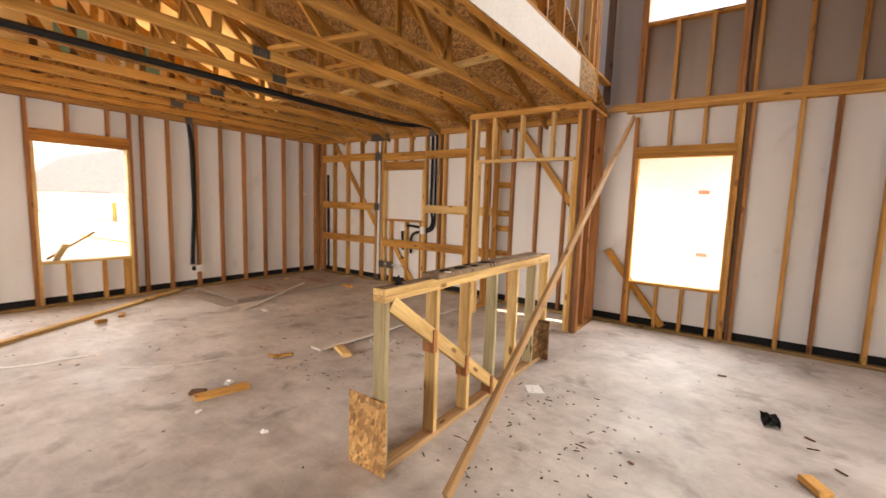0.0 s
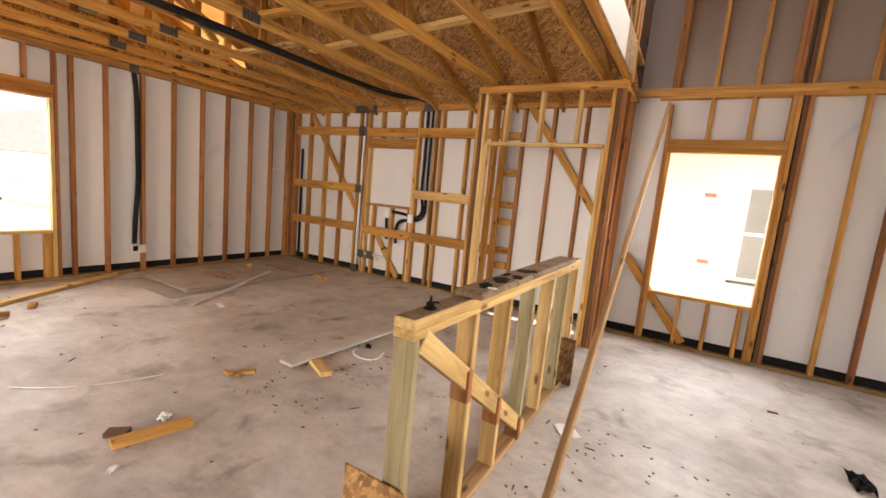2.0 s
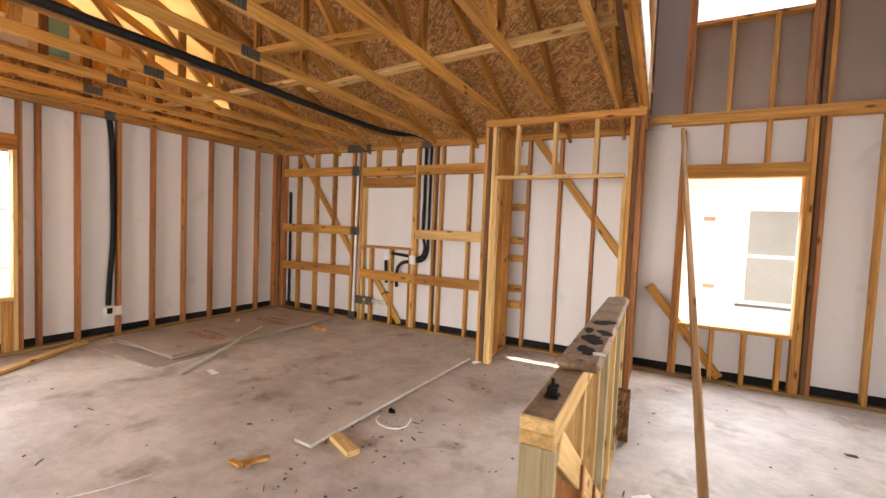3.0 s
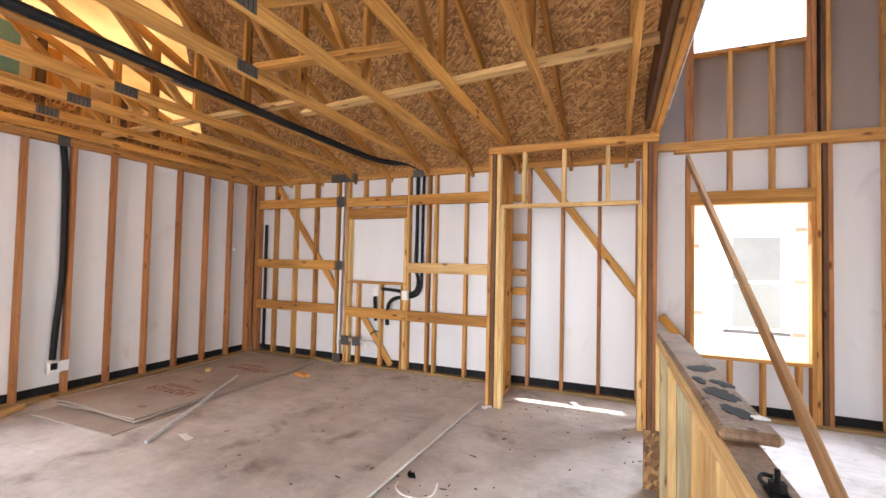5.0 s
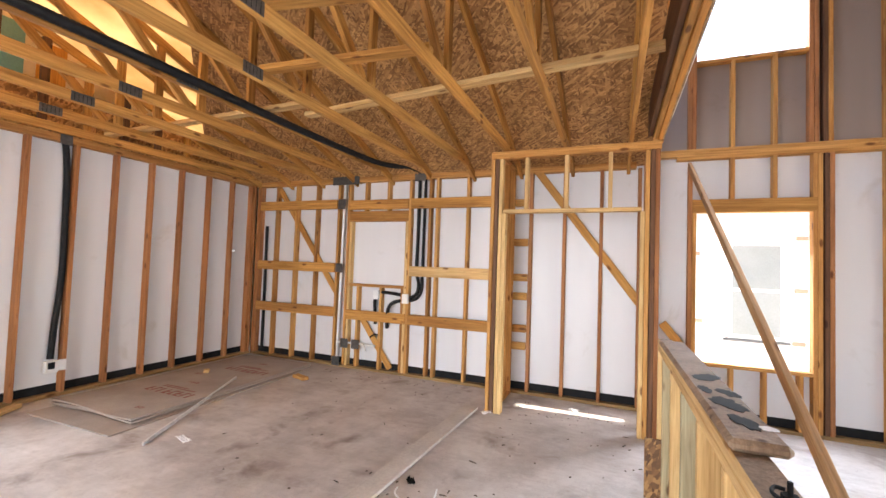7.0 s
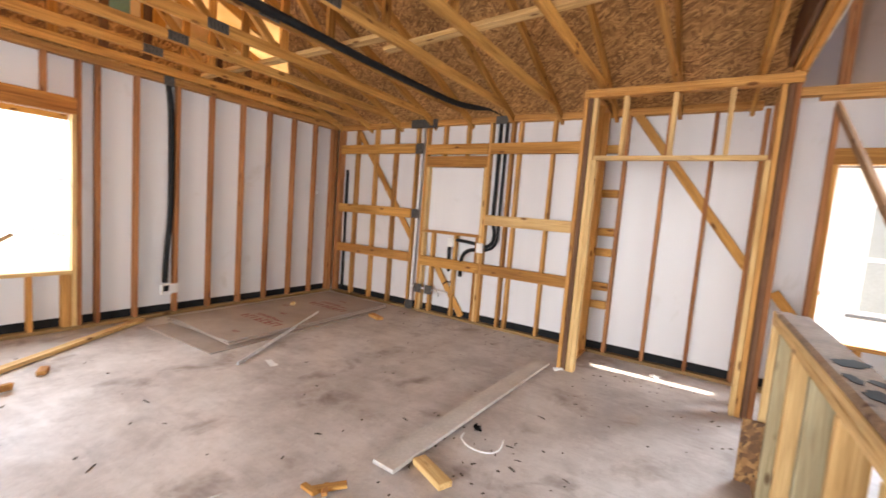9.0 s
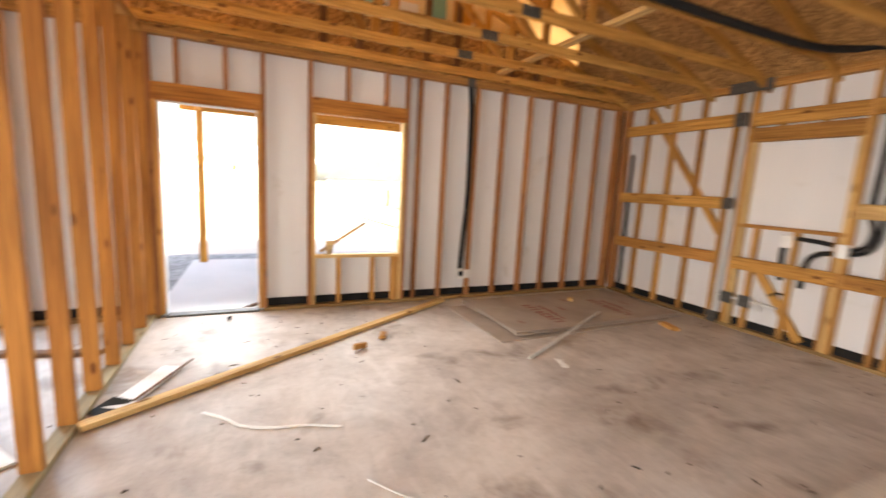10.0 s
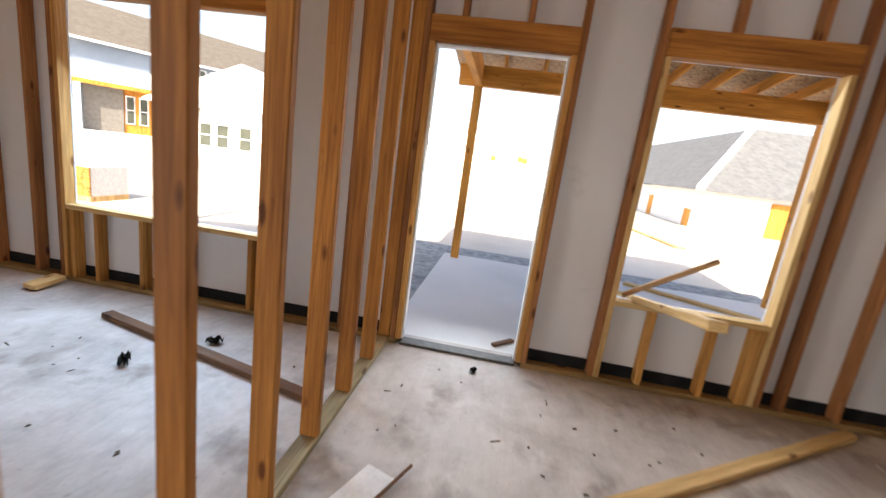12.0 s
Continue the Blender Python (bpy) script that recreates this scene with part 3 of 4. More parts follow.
dz = lambda y: deck_z(y) if y > R0 else deck_z(R0) - PITCH * (R0 - y)
roof = base("roof", label="strand board roof deck on trusses", kind="structure")
VA, VB = (-7.15, 5.0), (-3.3, 1.5)


def deck(corners, name="roof_deck", material=OSB, lift=0.0, thick=0.012):
    return quad_sheet(name, [(x, y, dz(y) + lift + thick) for x, y in corners], thick, material, roof)


def beyond_valley(poly):
    """What lies of a flat outline on the sheathed side of the valley line."""
    (ax, ay), (bx, by) = VA, VB
    side = [(bx - ax) * (y - ay) - (by - ay) * (x - ax) for x, y in poly]
    out = []
    for i, p in enumerate(poly):
        q, sp, sq = poly[(i + 1) % len(poly)], side[i], side[(i + 1) % len(poly)]
        if sp >= 0:
            out.append(p)
        if sp * sq < 0:
            u = sp / (sp - sq)
            out.append((p[0] + (q[0] - p[0]) * u, p[1] + (q[1] - p[1]) * u))
    return out


for k in range(5):
    y1 = 6.098 - 1.148 * k
    y0 = max(y1 - 1.144, R0)
    x1 = -1.24
    while x1 > -7.6:
        x0 = max(x1 - (1.22 if x1 == -1.24 and k % 2 else 2.436), -7.6)
        sheet = beyond_valley([(x1, y1), (x0, y1), (x0, y0), (x1, y0)])
        if len(sheet) > 2 and (y1 > 1.6 or x1 > -3.0):
            deck(sheet)
        x1 = x0 - 0.004
deck([(-1.24, 6.4), (-7.6, 6.4), (-7.6, 6.102), (-1.24, 6.102)])
# Black backing added to stop light showing through the deck seams.
deck([(-1.24, 6.4), (-7.6, 6.4), (-7.6, 5.0), VA, VB, (-3.3, R0), (-1.24, R0)], "roofing_felt", BLACK, 0.0125, 0.002)
deck([(-1.24, R0), (-3.3, R0), (-3.3, YS), (-1.24, YS)])
deck([(-7.9, 6.5), (-2.6, 6.5), (-2.6, R0), (-7.9, R0)], "underlayment", UNDERLAY, 0.016, 0.003)
deck([(-2.6, R0), (-7.9, R0), (-7.9, YS), (-2.6, YS)], "underlayment", UNDERLAY, 0.016, 0.003)
# Unseen slab, added only to block direct sun at the big east opening.
porch_roof = tagged(block("porch_roof", (XE + 0.12, 0.4, 2.5), (XE + 4.2, 4.8, 2.6), OSB_PALE, bevel=0), "unseen strand board slab added to keep sun off the east opening", kind="structure")
eave_closure = tagged(block("eave_closure", (XW - 0.075, YS, PLATE + 0.002), (XW - 0.06, YN, 3.25), OSB, roof, bevel=0), "dark strand board closing the eave")
bm = bmesh.new()
gable_line = [(4.85, 3.25), (4.85, dz(4.85)), (R0, dz(R0)), (YS, dz(YS)), (YS, 3.25)]
near = [bm.verts.new((XW - 0.10, y, z)) for y, z in gable_line]
bm.faces.new(near)
made = bmesh.ops.extrude_face_region(bm, geom=bm.faces[:])
bmesh.ops.translate(bm, verts=[v for v in made["geom"] if isinstance(v, bmesh.types.BMVert)], vec=(-0.003, 0, 0))
bmesh.ops.recalc_face_normals(bm, faces=bm.faces)
part("gable_underlayment", bm, UNDERLAY, roof, "cream underlayment over the gable")
tall_roof = tagged(block("ceiling", (-1.45, YS - 0.2, TOP), (XE + 0.2, YN + 0.2, TOP + 0.1), OSB, bevel=0), "strand board roof over the tall room", kind="structure")

# ---- half wall with its loose boards ----
half = base("half_wall", label="low pine stud wall with a diagonal brace", category="half wall")
XH = -1.295
plate_y(half, 1.69, 4.10, 1.046, XH, PINE_PALE)
block("weathered_face", (XH - 0.04, 1.695, 1.0646), (XH + 0.041, 4.095, 1.0654), WORN, half, "brown weathered upper face", bevel=0)
plate_y(half, 1.69, 4.10, 1.046 - T2, XH, PINE_PALE)
plate_y(half, 1.72, 4.08, T2 / 2, XH, ROUGH)
for i, y in enumerate((1.715, 2.19, 2.59, 2.98, 3.37, 3.76, 4.07)):
    stud_y(half, y, T2, 1.027 - T2, (PINE_GREY, PINE_PALE, PINE_PALE, PINE_GREY, PINE_PALE, PINE_GREY, PINE_PALE)[i], XH)
board("brace", (XH + 0.03, 1.75, 0.98), (XH + 0.03, 3.05, 0.05), 0.09, T2, (0, 0, 1), PINE_PALE, half)
for y, z in ((2.19, 0.665), (2.59, 0.38), (2.98, 0.1)):
    block("brace_block", (XH - 0.03, y - 0.06, z - 0.075), (XH + 0.06, y - 0.021, z + 0.075), PINE_RED, half)
block("kick_board", (-1.51, 1.678, 0.0), (-1.22, 1.69, 0.44), OSB, half, "strand board offcut")
# The far offcut stands in shade, which is put into its colour.
block("kick_board", (-1.42, 4.0, 0.0), (-1.18, 4.012, 0.40), OSB_DARKENED, half, "strand board offcut, coloured darker for shade")

brace_board = tagged(board("leaning_board", (-0.912, 5.82, 2.675), (-0.835, 1.72, 0.045), 0.032, 0.070, (1, 0, 0), ROUGH), "long rough pine board leaning from wall to floor as a brace", "board")


def flat_blob(bm, c, r, rng, thick=0.0015, n=26):
    """A thin uneven spill round c."""
    w = [0.85 + 0.25 * math.sin(2 * k * 2 * math.pi / n + c[1] * 40) + rng.uniform(-0.16, 0.16) for k in range(n)]
    ring = [(c[0] + r[0] * w[k] * math.cos(k * 2 * math.pi / n), c[1] + r[1] * w[k] * math.sin(k * 2 * math.pi / n)) for k in range(n)]
    top = [bm.verts.new((x, y, c[2] + thick)) for x, y in ring]
    low = [bm.verts.new((x, y, c[2])) for x, y in ring]
    bm.faces.new(top)
    for k in range(n):
        bm.faces.new((top[k], low[k], low[(k + 1) % n], top[(k + 1) % n]))


rng = random.Random(5)
loose_plank = base("loose_plank", label="worn brown plank with black burnt spots on the half wall", category="plank")
bm = box_bm(0.142, 1.69, 0.034, 0.012)
pl = part("plank", bm, WORN, loose_plank)
pl.matrix_basis = pose(-1.279, 2.955, 1.0825, 0, 0, 0.5)
for c, r in (((-1.27, 2.27), (0.035, 0.07)), ((-1.27, 2.45), (0.055, 0.075)), ((-1.31, 2.62), (0.028, 0.045)), ((-1.24, 2.60), (0.04, 0.05)), ((-1.27, 2.83), (0.055, 0.07))):
    bm = bmesh.new()
    flat_blob(bm, (c[0], c[1], 1.0998), r, rng)
    part("burnt_spot", bm, CHAR, loose_plank, "black burnt spot")
bm = bmesh.new()
flat_blob(bm, (-1.22, 2.24, 1.0998), (0.02, 0.03), rng, 0.002)
part("paint_spot", bm, PAPER, loose_plank, "white paint spot")

anchor = base("anchor_bolt", label="black anchor bolt with nut on the half wall plate", category="bolt")
block("washer", (-1.315, 1.83, 1.065), (-1.275, 1.87, 1.073), CHAR, anchor)
bm = bmesh.new()
bmesh.ops.create_cone(bm, cap_ends=True, segments=6, radius1=0.016, radius2=0.016, depth=0.018, matrix=Matrix.Translation((-1.295, 1.85, 1.082)))
part("nut", bm, CHAR, anchor)
bm = bmesh.new()
bmesh.ops.create_cone(bm, cap_ends=True, segments=10, radius1=0.0055, radius2=0.005, depth=0.032, matrix=Matrix.Translation((-1.295, 1.85, 1.101)))
part("shank", bm, CHAR, anchor)
tube("hook", [(-1.305, 1.865, 1.072), (-1.315, 1.885, 1.076), (-1.305, 1.905, 1.080), (-1.288, 1.900, 1.080)], 0.0045, CABLE, anchor)

# ---- services ----
west_run = base("conduit_run", label="black corrugated conduit falling to a white outlet box", category="conduit")
tube("conduit", [(XW - 0.05, 3.305, PLATE + 0.03), (XW - 0.05, 3.35, 2.42), (XW - 0.045, 3.365, 1.6), (XW - 0.04, 3.36, 1.2), (XW - 0.03, 3.325, 0.75), (XW - 0.035, 3.31, 0.40)], 0.028, CABLE, west_run, "", 0.12)
ob = part("outlet_box", box_bm(0.05, 0.115, 0.12, 0.006), PLASTIC, west_run, "white plastic outlet box")
ob.location = (XW - 0.012, 3.31, 0.32)
# Flat black patch on the solid box paints the shade of its hollow.
block("box_recess", (XW + 0.012, 3.275, 0.30), (XW + 0.016, 3.335, 0.37), BLACK, west_run)
block("box_bracket", (XW + 0.001, 3.36, 0.27), (XW + 0.006, 3.44, 0.385), PLASTIC, west_run)
block("guard_plate", (XW + 0.002, 3.25, 2.67), (XW + 0.006, 3.36, 2.80), STEEL, west_run, "grey steel guard plate")

north_run = base("conduit_run", label="black corrugated conduits looping between white outlet boxes", category="conduit")
yk = YN + 0.045
tube("conduit", [(-4.135, yk, PLATE), (-4.135, yk, 1.9), (-4.14, yk, 1.45), (-4.10, yk, 1.25), (-4.13, yk, 1.12), (-4.22, yk - 0.01, 1.06)], 0.022, CABLE, north_run, "", 0.12)
tube("conduit", [(-4.045, yk, PLATE), (-4.05, yk, 1.9), (-4.05, yk, 1.35), (-4.06, yk, 1.16), (-4.12, yk, 1.06), (-4.22, yk - 0.01, 1.02)], 0.018, CABLE, north_run, "", 0.12)
tube("conduit", [(-4.31, yk, 1.08), (-4.42, yk - 0.03, 1.105), (-4.65, yk - 0.03, 1.12)], 0.022, CABLE, north_run, "", 0.12)
tube("conduit", [(-4.31, yk, 1.02), (-4.42, yk - 0.06, 1.0), (-4.51, yk - 0.06, 0.93), (-4.555, yk - 0.03, 0.80), (-4.57, yk, 0.62)], 0.024, CABLE, north_run, "", 0.12)
tube("conduit", [(-4.735, yk - 0.02, 1.05), (-4.765, yk - 0.02, 1.0), (-4.775, yk, 0.86), (-4.76, yk, 0.66)], 0.022, CABLE, north_run, "", 0.12)
for x, z in ((-4.265, 1.05), (-4.72, 1.08)):
    ob = part("outlet_box", box_bm(0.09, 0.05, 0.13, 0.006), PLASTIC, north_run, "white plastic outlet box")
    ob.location = (x, YN - 0.012, z)
block("guard_plate", (-4.19, YN - 0.006, 2.67), (-4.02, YN - 0.002, 2.80), STEEL, north_run, "grey steel guard plate")
corner_run = tagged(tube("corner_conduit", [(-6.88, YN + 0.06, 2.06), (-6.875, YN + 0.06, 1.2), (-6.87, YN + 0.06, 0.1)], 0.022, CABLE, None, "", 0.1), "black conduit standing in the corner stud bay", "conduit")

pipes = base("water_pipes", label="white plastic water pipes with grey guard plates", category="pipe")
tube("pipe", [(-5.35, YN + 0.02, PLATE), (-5.36, YN + 0.015, 1.4), (-5.37, YN + 0.01, 0.12)], 0.02, PLASTIC, pipes)
tube("pipe", [(-5.36, YN + 0.01, 0.36), (-5.05, YN, 0.36), (-4.72, YN - 0.01, 0.36)], 0.017, PLASTIC, pipes)
tube("pipe", [(-4.9, YN - 0.03, 0.36), (-4.86, YN - 0.05, 0.33), (-4.85, YN - 0.06, 0.29)], 0.02, PLASTIC, pipes)
tube("valve_stub", [(-4.82, YN + 0.02, 0.47), (-4.72, YN - 0.03, 0.53), (-4.66, YN - 0.03, 0.52)], 0.009, CHAR, pipes)
for x0, x1, z0, z1 in ((-5.54, -5.08, 2.66, 2.80), (-5.43, -5.30, 2.30, 2.45), (-5.43, -5.31, 1.37, 1.50), (-5.43, -5.30, 0.02, 0.15), (-5.29, -5.16, 0.29, 0.42), (-5.10, -4.97, 0.29, 0.42)):
    block("guard_plate", (x0, YN - 0.030, z0), (x1, YN - 0.024, z1), STEEL, pipes, "grey steel guard plate", bevel=0.001)

overhead = tagged(tube("overhead_conduit", [(-4.515, -3.5, PLATE + 0.05), (-4.515, 1.0, PLATE + 0.045), (-4.515, 2.6, PLATE + 0.05), (-4.515, 4.0, PLATE + 0.04), (-4.50, 5.2, PLATE + 0.05), (-4.38, 5.62, PLATE + 0.06), (-4.22, 5.75, PLATE + 0.07), (-4.09, YN + 0.03, PLATE + 0.02)], 0.032, CABLE, None, "", 0.08), "black corrugated conduit strapped along a roof truss", "conduit")

# ---- loose things on the floor ----
drywall = base("drywall_stack", label="stack of grey-brown drywall sheets with faded red print", category="drywall")
for i, (x0, y0, turn) in enumerate(((-6.73, 2.985, 1.6), (-6.80, 3.215, 1.2), (-6.79, 3.20, 1.5), (-6.805, 3.21, 1.3))):
    bm = bmesh.new()
    bmesh.ops.create_grid(bm, x_segments=12, y_segments=24, size=0.5, matrix=Matrix.Diagonal((1.2, 2.43, 1, 1)))
    for v in bm.verts:
        near_edge = max(0.0, -0.7 - v.co.y) / 0.5
        v.co.z = 0.014 * i + 0.0125 + (0.010 * near_edge ** 2 * (1 + math.sin(v.co.x * 5 + i)) if i else 0.0)
    low = bmesh.ops.extrude_face_region(bm, geom=bm.faces[:])
    bmesh.ops.translate(bm, verts=[v for v in low["geom"] if isinstance(v, bmesh.types.BMVert)], vec=(0, 0, -0.012))
    bmesh.ops.recalc_face_normals(bm, faces=bm.faces)
    ob = part("sheet", bm, GYPSUM, drywall)
    ob.matrix_basis = pose(x0 + 0.6, y0 + 1.215, 0, 0, 0, turn)


def print_bar(x, y, w, h, mat=PRINT):
    return block("print", (x - w / 2, y - h / 2, 0.0546), (x + w / 2, y + h / 2, 0.0554), mat, drywall, "faded red print", bevel=0)


def print_word(x, y, count, size, mat=PRINT):
    """A line of heavy unreadable print across the sheet: stems with short arms."""
    for k in range(count):
        cx = x + k * size * 0.72
        print_bar(cx, y, size * 0.2, size, mat)
        for j in ((0.4, -0.4), (0.4,), (0.0, -0.4), (-0.4, 0.0), ())[(k * 3 + count) % 5]:
            print_bar(cx + size * 0.26, y + j * size, size * 0.3, size * 0.18, mat)


for cy in (3.90, 4.93):
    print_word(-6.38, cy, 8, 0.125)
    print_bar(-6.08, cy + 0.12, 0.52, 0.018)
    print_bar(-6.16, cy + 0.16, 0.36, 0.018)
    print_word(-6.22, cy + 0.36, 4, 0.055)
    print_word(-6.50, cy - 0.38, 3, 0.05)
print_word(-6.30, 3.46, 4, 0.07)
print_word(-5.88, 3.46, 3, 0.05)
print_word(-6.22, 3.33, 3, 0.04)

tagged(board("thin_stick", (-5.10, 3.03, 0.012), (-5.88, 4.60, 0.068), 0.03, 0.018, (0, 0, 1), CLEARISH), "thin pale strip of wood lying against the drywall", "stick")
tagged(board("wood_offcut", (-5.24, 5.10, 0.02), (-5.47, 5.17, 0.02), 0.09, T2, (0, 1, 0), PINE), "short sawn pine offcut on the slab", "offcut")
tagged(board("wood_offcut", (-6.40, 4.60, 0.072), (-6.46, 4.66, 0.072), 0.06, T2, (0, 1, 0), PINE_PALE), "small pine offcut lying on the drywall", "offcut")
floor_plank = base("floor_plank", label="grey dusty board lying on the slab", category="board")
board("board", (-3.125, 2.70, 0.030), (-3.03, 5.12, 0.016), 0.16, 0.026, (1, 0, 0), GREYED, floor_plank)
tagged(board("wood_offcut", (-3.02, 2.91, 0.02), (-2.76, 2.80, 0.02), 0.09, T2, (0, 1, 0), PINE_PALE), "pale sawn offcut lying beside the floor board", "offcut")
tagged(board("long_stud", (-5.03, -0.055, 0.022), (-6.97, 3.03, 0.022), 0.075, T2, (1, 0, 0), PINE_PALE), "long pine stud lying across the slab", "board")
tagged(board("wood_offcut", (-5.69, 1.62, 0.045), (-5.75, 1.74, 0.03), 0.05, 0.035, (0, 0, 1), PINE), "small pine block tipped on the slab", "offcut")
tagged(board("wood_offcut", (-5.90, 1.93, 0.02), (-6.02, 1.98, 0.02), 0.06, 0.035, (0, 1, 0), PINE), "small pine block on the slab", "offcut")
tagged(board("wood_offcut", (-2.96, 1.47, 0.02), (-2.87, 1.84, 0.02), 0.075, T2, (1, 0, 0), PINE_GOLD), "pine offcut lying on the slab", "offcut")
tagged(board("wood_offcut", (-3.10, 1.50, 0.015), (-3.02, 1.58, 0.015), 0.07, 0.03, (1, 0, 0), PINE_BROWN), "dark wood chip on the slab", "offcut")
tagged(board("wood_offcut", (0.70, 3.16, 0.02), (0.78, 3.02, 0.02), 0.08, T2, (1, 0, 0), PINE), "pine offcut on the slab", "offcut")
tagged(board("wood_offcut", (-4.64, -0.80, 0.022), (-4.76, -0.72, 0.022), 0.09, T2, (0, 1, 0), PINE_BROWN), "short dark offcut on the slab", "offcut")
tagged(board("wood_offcut", (-6.76, -2.80, 0.03), (-6.98, -2.78, 0.06), 0.12, T2, (0, 1, 0), PINE_PALE), "pale offcut leaning on the bottom plate", "offcut")
tagged(board("long_offcut", (-6.62, -1.98, 0.022), (-6.18, -0.26, 0.022), 0.075, T2, (1, 0, 0), PINE_BROWN), "dark stud offcut on the slab by the partition", "board")
tagged(board("white_trim", (-5.18, -0.62, 0.008), (-4.76, -0.27, 0.008), 0.12, 0.014, (0, 1, 0), PAPER), "white painted trim board on the slab", "board")
tagged(board("white_trim", (-5.22, 0.06, 0.010), (-5.78, 0.28, 0.010), 0.15, 0.012, (0, 1, 0), PAPER), "white faced board scrap on the slab", "board")
tagged(board("thin_stick", (-5.26, 0.15, 0.03), (-5.84, 0.40, 0.03), 0.012, 0.012, (0, 0, 1), PINE_BROWN), "thin dark stick lying on the scrap board", "stick")
tagged(board("flashing_scrap", (-5.17, -0.02, 0.008), (-5.33, 0.08, 0.02), 0.14, 0.003, (0, 1, 0), BLACK), "torn black flashing scrap by the partition", "scrap")

chunk = base("splintered_wood", label="splintered pine scraps on the slab", category="scrap")
for a, b, w in (((-3.30, 2.33), (-3.17, 2.47), 0.05), ((-3.36, 2.34), (-3.24, 2.32), 0.035), ((-3.27, 2.42), (-3.20, 2.34), 0.03)):
    board("splinter", (*a, 0.014), (*b, 0.03), w, 0.022, (0, 1, 0), rng.choice((PINE, PINE_GOLD)), chunk)
wire = tagged(tube("wire_loop", [(-2.97, 3.37, 0.006), (-2.95, 3.30, 0.006), (-2.86, 3.24, 0.006), (-2.74, 3.25, 0.006), (-2.69, 3.33, 0.006), (-2.70, 3.42, 0.03)], 0.006, PLASTIC), "white cable offcut curled on the slab", "cable")
tape = tagged(tube("plastic_strip", [(-5.02, 0.55, 0.005), (-4.90, 0.68, 0.006), (-4.80, 0.76, 0.006), (-4.72, 0.92, 0.006), (-4.68, 1.12, 0.006), (-4.60, 1.32, 0.006)], 0.007, PLASTIC), "clear plastic strapping on the slab", "strip")
tape2 = tagged(tube("plastic_strip", [(-4.10, 1.35, 0.006), (-3.90, 1.52, 0.006), (-3.72, 1.78, 0.006), (-3.62, 2.05, 0.006)], 0.004, CLEARISH), "clear plastic strapping on the slab", "strip")


def rag(name, c, size, mat, label, category, seed, lift=0.02):
    """A small crumpled scrap."""
    r = random.Random(seed)
    bm = bmesh.new()
    bmesh.ops.create_grid(bm, x_segments=6, y_segments=6, size=0.5, matrix=Matrix.Diagonal((size[0], size[1], 1, 1)))
    for v in bm.verts:
        v.co += Vector((r.uniform(-0.05, 0.05) * size[0], r.uniform(-0.05, 0.05) * size[1], r.uniform(0, lift)))
    bmesh.ops.solidify(bm, geom=bm.faces[:], thickness=0.003)
    ob = part(name, bm, mat)
    ob.matrix_basis = pose(c[0], c[1], 0.004, 0, 0, r.uniform(0, 180))
    return tagged(ob, label, category)


rag("paper_scrap", (-1.02, 3.29), (0.13, 0.16), PAPER, "white paper scrap on the slab", "paper", 1, 0.006)
rag("paper_scrap", (-4.93, 3.25), (0.06, 0.17), PAPER, "white paper scrap on the slab", "paper", 2, 0.008)
rag("paper_scrap", (-2.84, 5.05), (0.10, 0.06), PAPER, "crumpled white paper on the slab", "paper", 3)
rag("paper_scrap", (-2.01, 5.56), (0.09, 0.06), PAPER, "crumpled white paper in the closet", "paper", 4, 0.03)
rag("paper_scrap", (-3.04, 1.77), (0.07, 0.06), PAPER, "crumpled white paper on the slab", "paper", 5, 0.03)
rag("paper_scrap", (-2.75, 1.40), (0.05, 0.03), PAPER, "tiny white paper scrap on the slab", "paper", 6)
rag("paper_scrap", (-2.16, 1.54), (0.05, 0.03), PAPER, "tiny white paper scrap on the slab", "paper", 7)
rag("black_scrap", (0.58, 3.88), (0.19, 0.11), CHAR, "crumpled black plastic on the slab", "scrap", 8, 0.05)
rag("black_scrap", (-6.56, -1.11), (0.09, 0.06), CHAR, "crumpled black plastic on the slab", "scrap", 9, 0.05)
rag("black_scrap", (-6.16, -1.38), (0.12, 0.05), CHAR, "crumpled black plastic on the slab", "scrap", 10, 0.05)
rag("black_scrap", (-6.86, 0.60), (0.05, 0.04), CHAR, "black plastic crumb by the door", "scrap", 11, 0.03)
rag("black_scrap", (-2.92, 3.47), (0.07, 0.05), CHAR, "black plastic scrap on the slab", "scrap", 12, 0.03)

for a, b, w in (((0.765, 3.775), (0.815, 3.735), 0.016), ((0.758, 3.595), (0.822, 3.612), 0.009), ((0.869, 3.41), (0.917, 3.36), 0.010), ((0.231, 4.685), (0.30, 4.69), 0.03), ((-0.162, 2.705), (-0.13, 2.69), 0.018)):
    tagged(board("bark_splinter", (*a, 0.006), (*b, 0.007), w, 0.008, (0, 1, 0), PINE_BROWN), "dark bark splinter on the slab", "splinter")

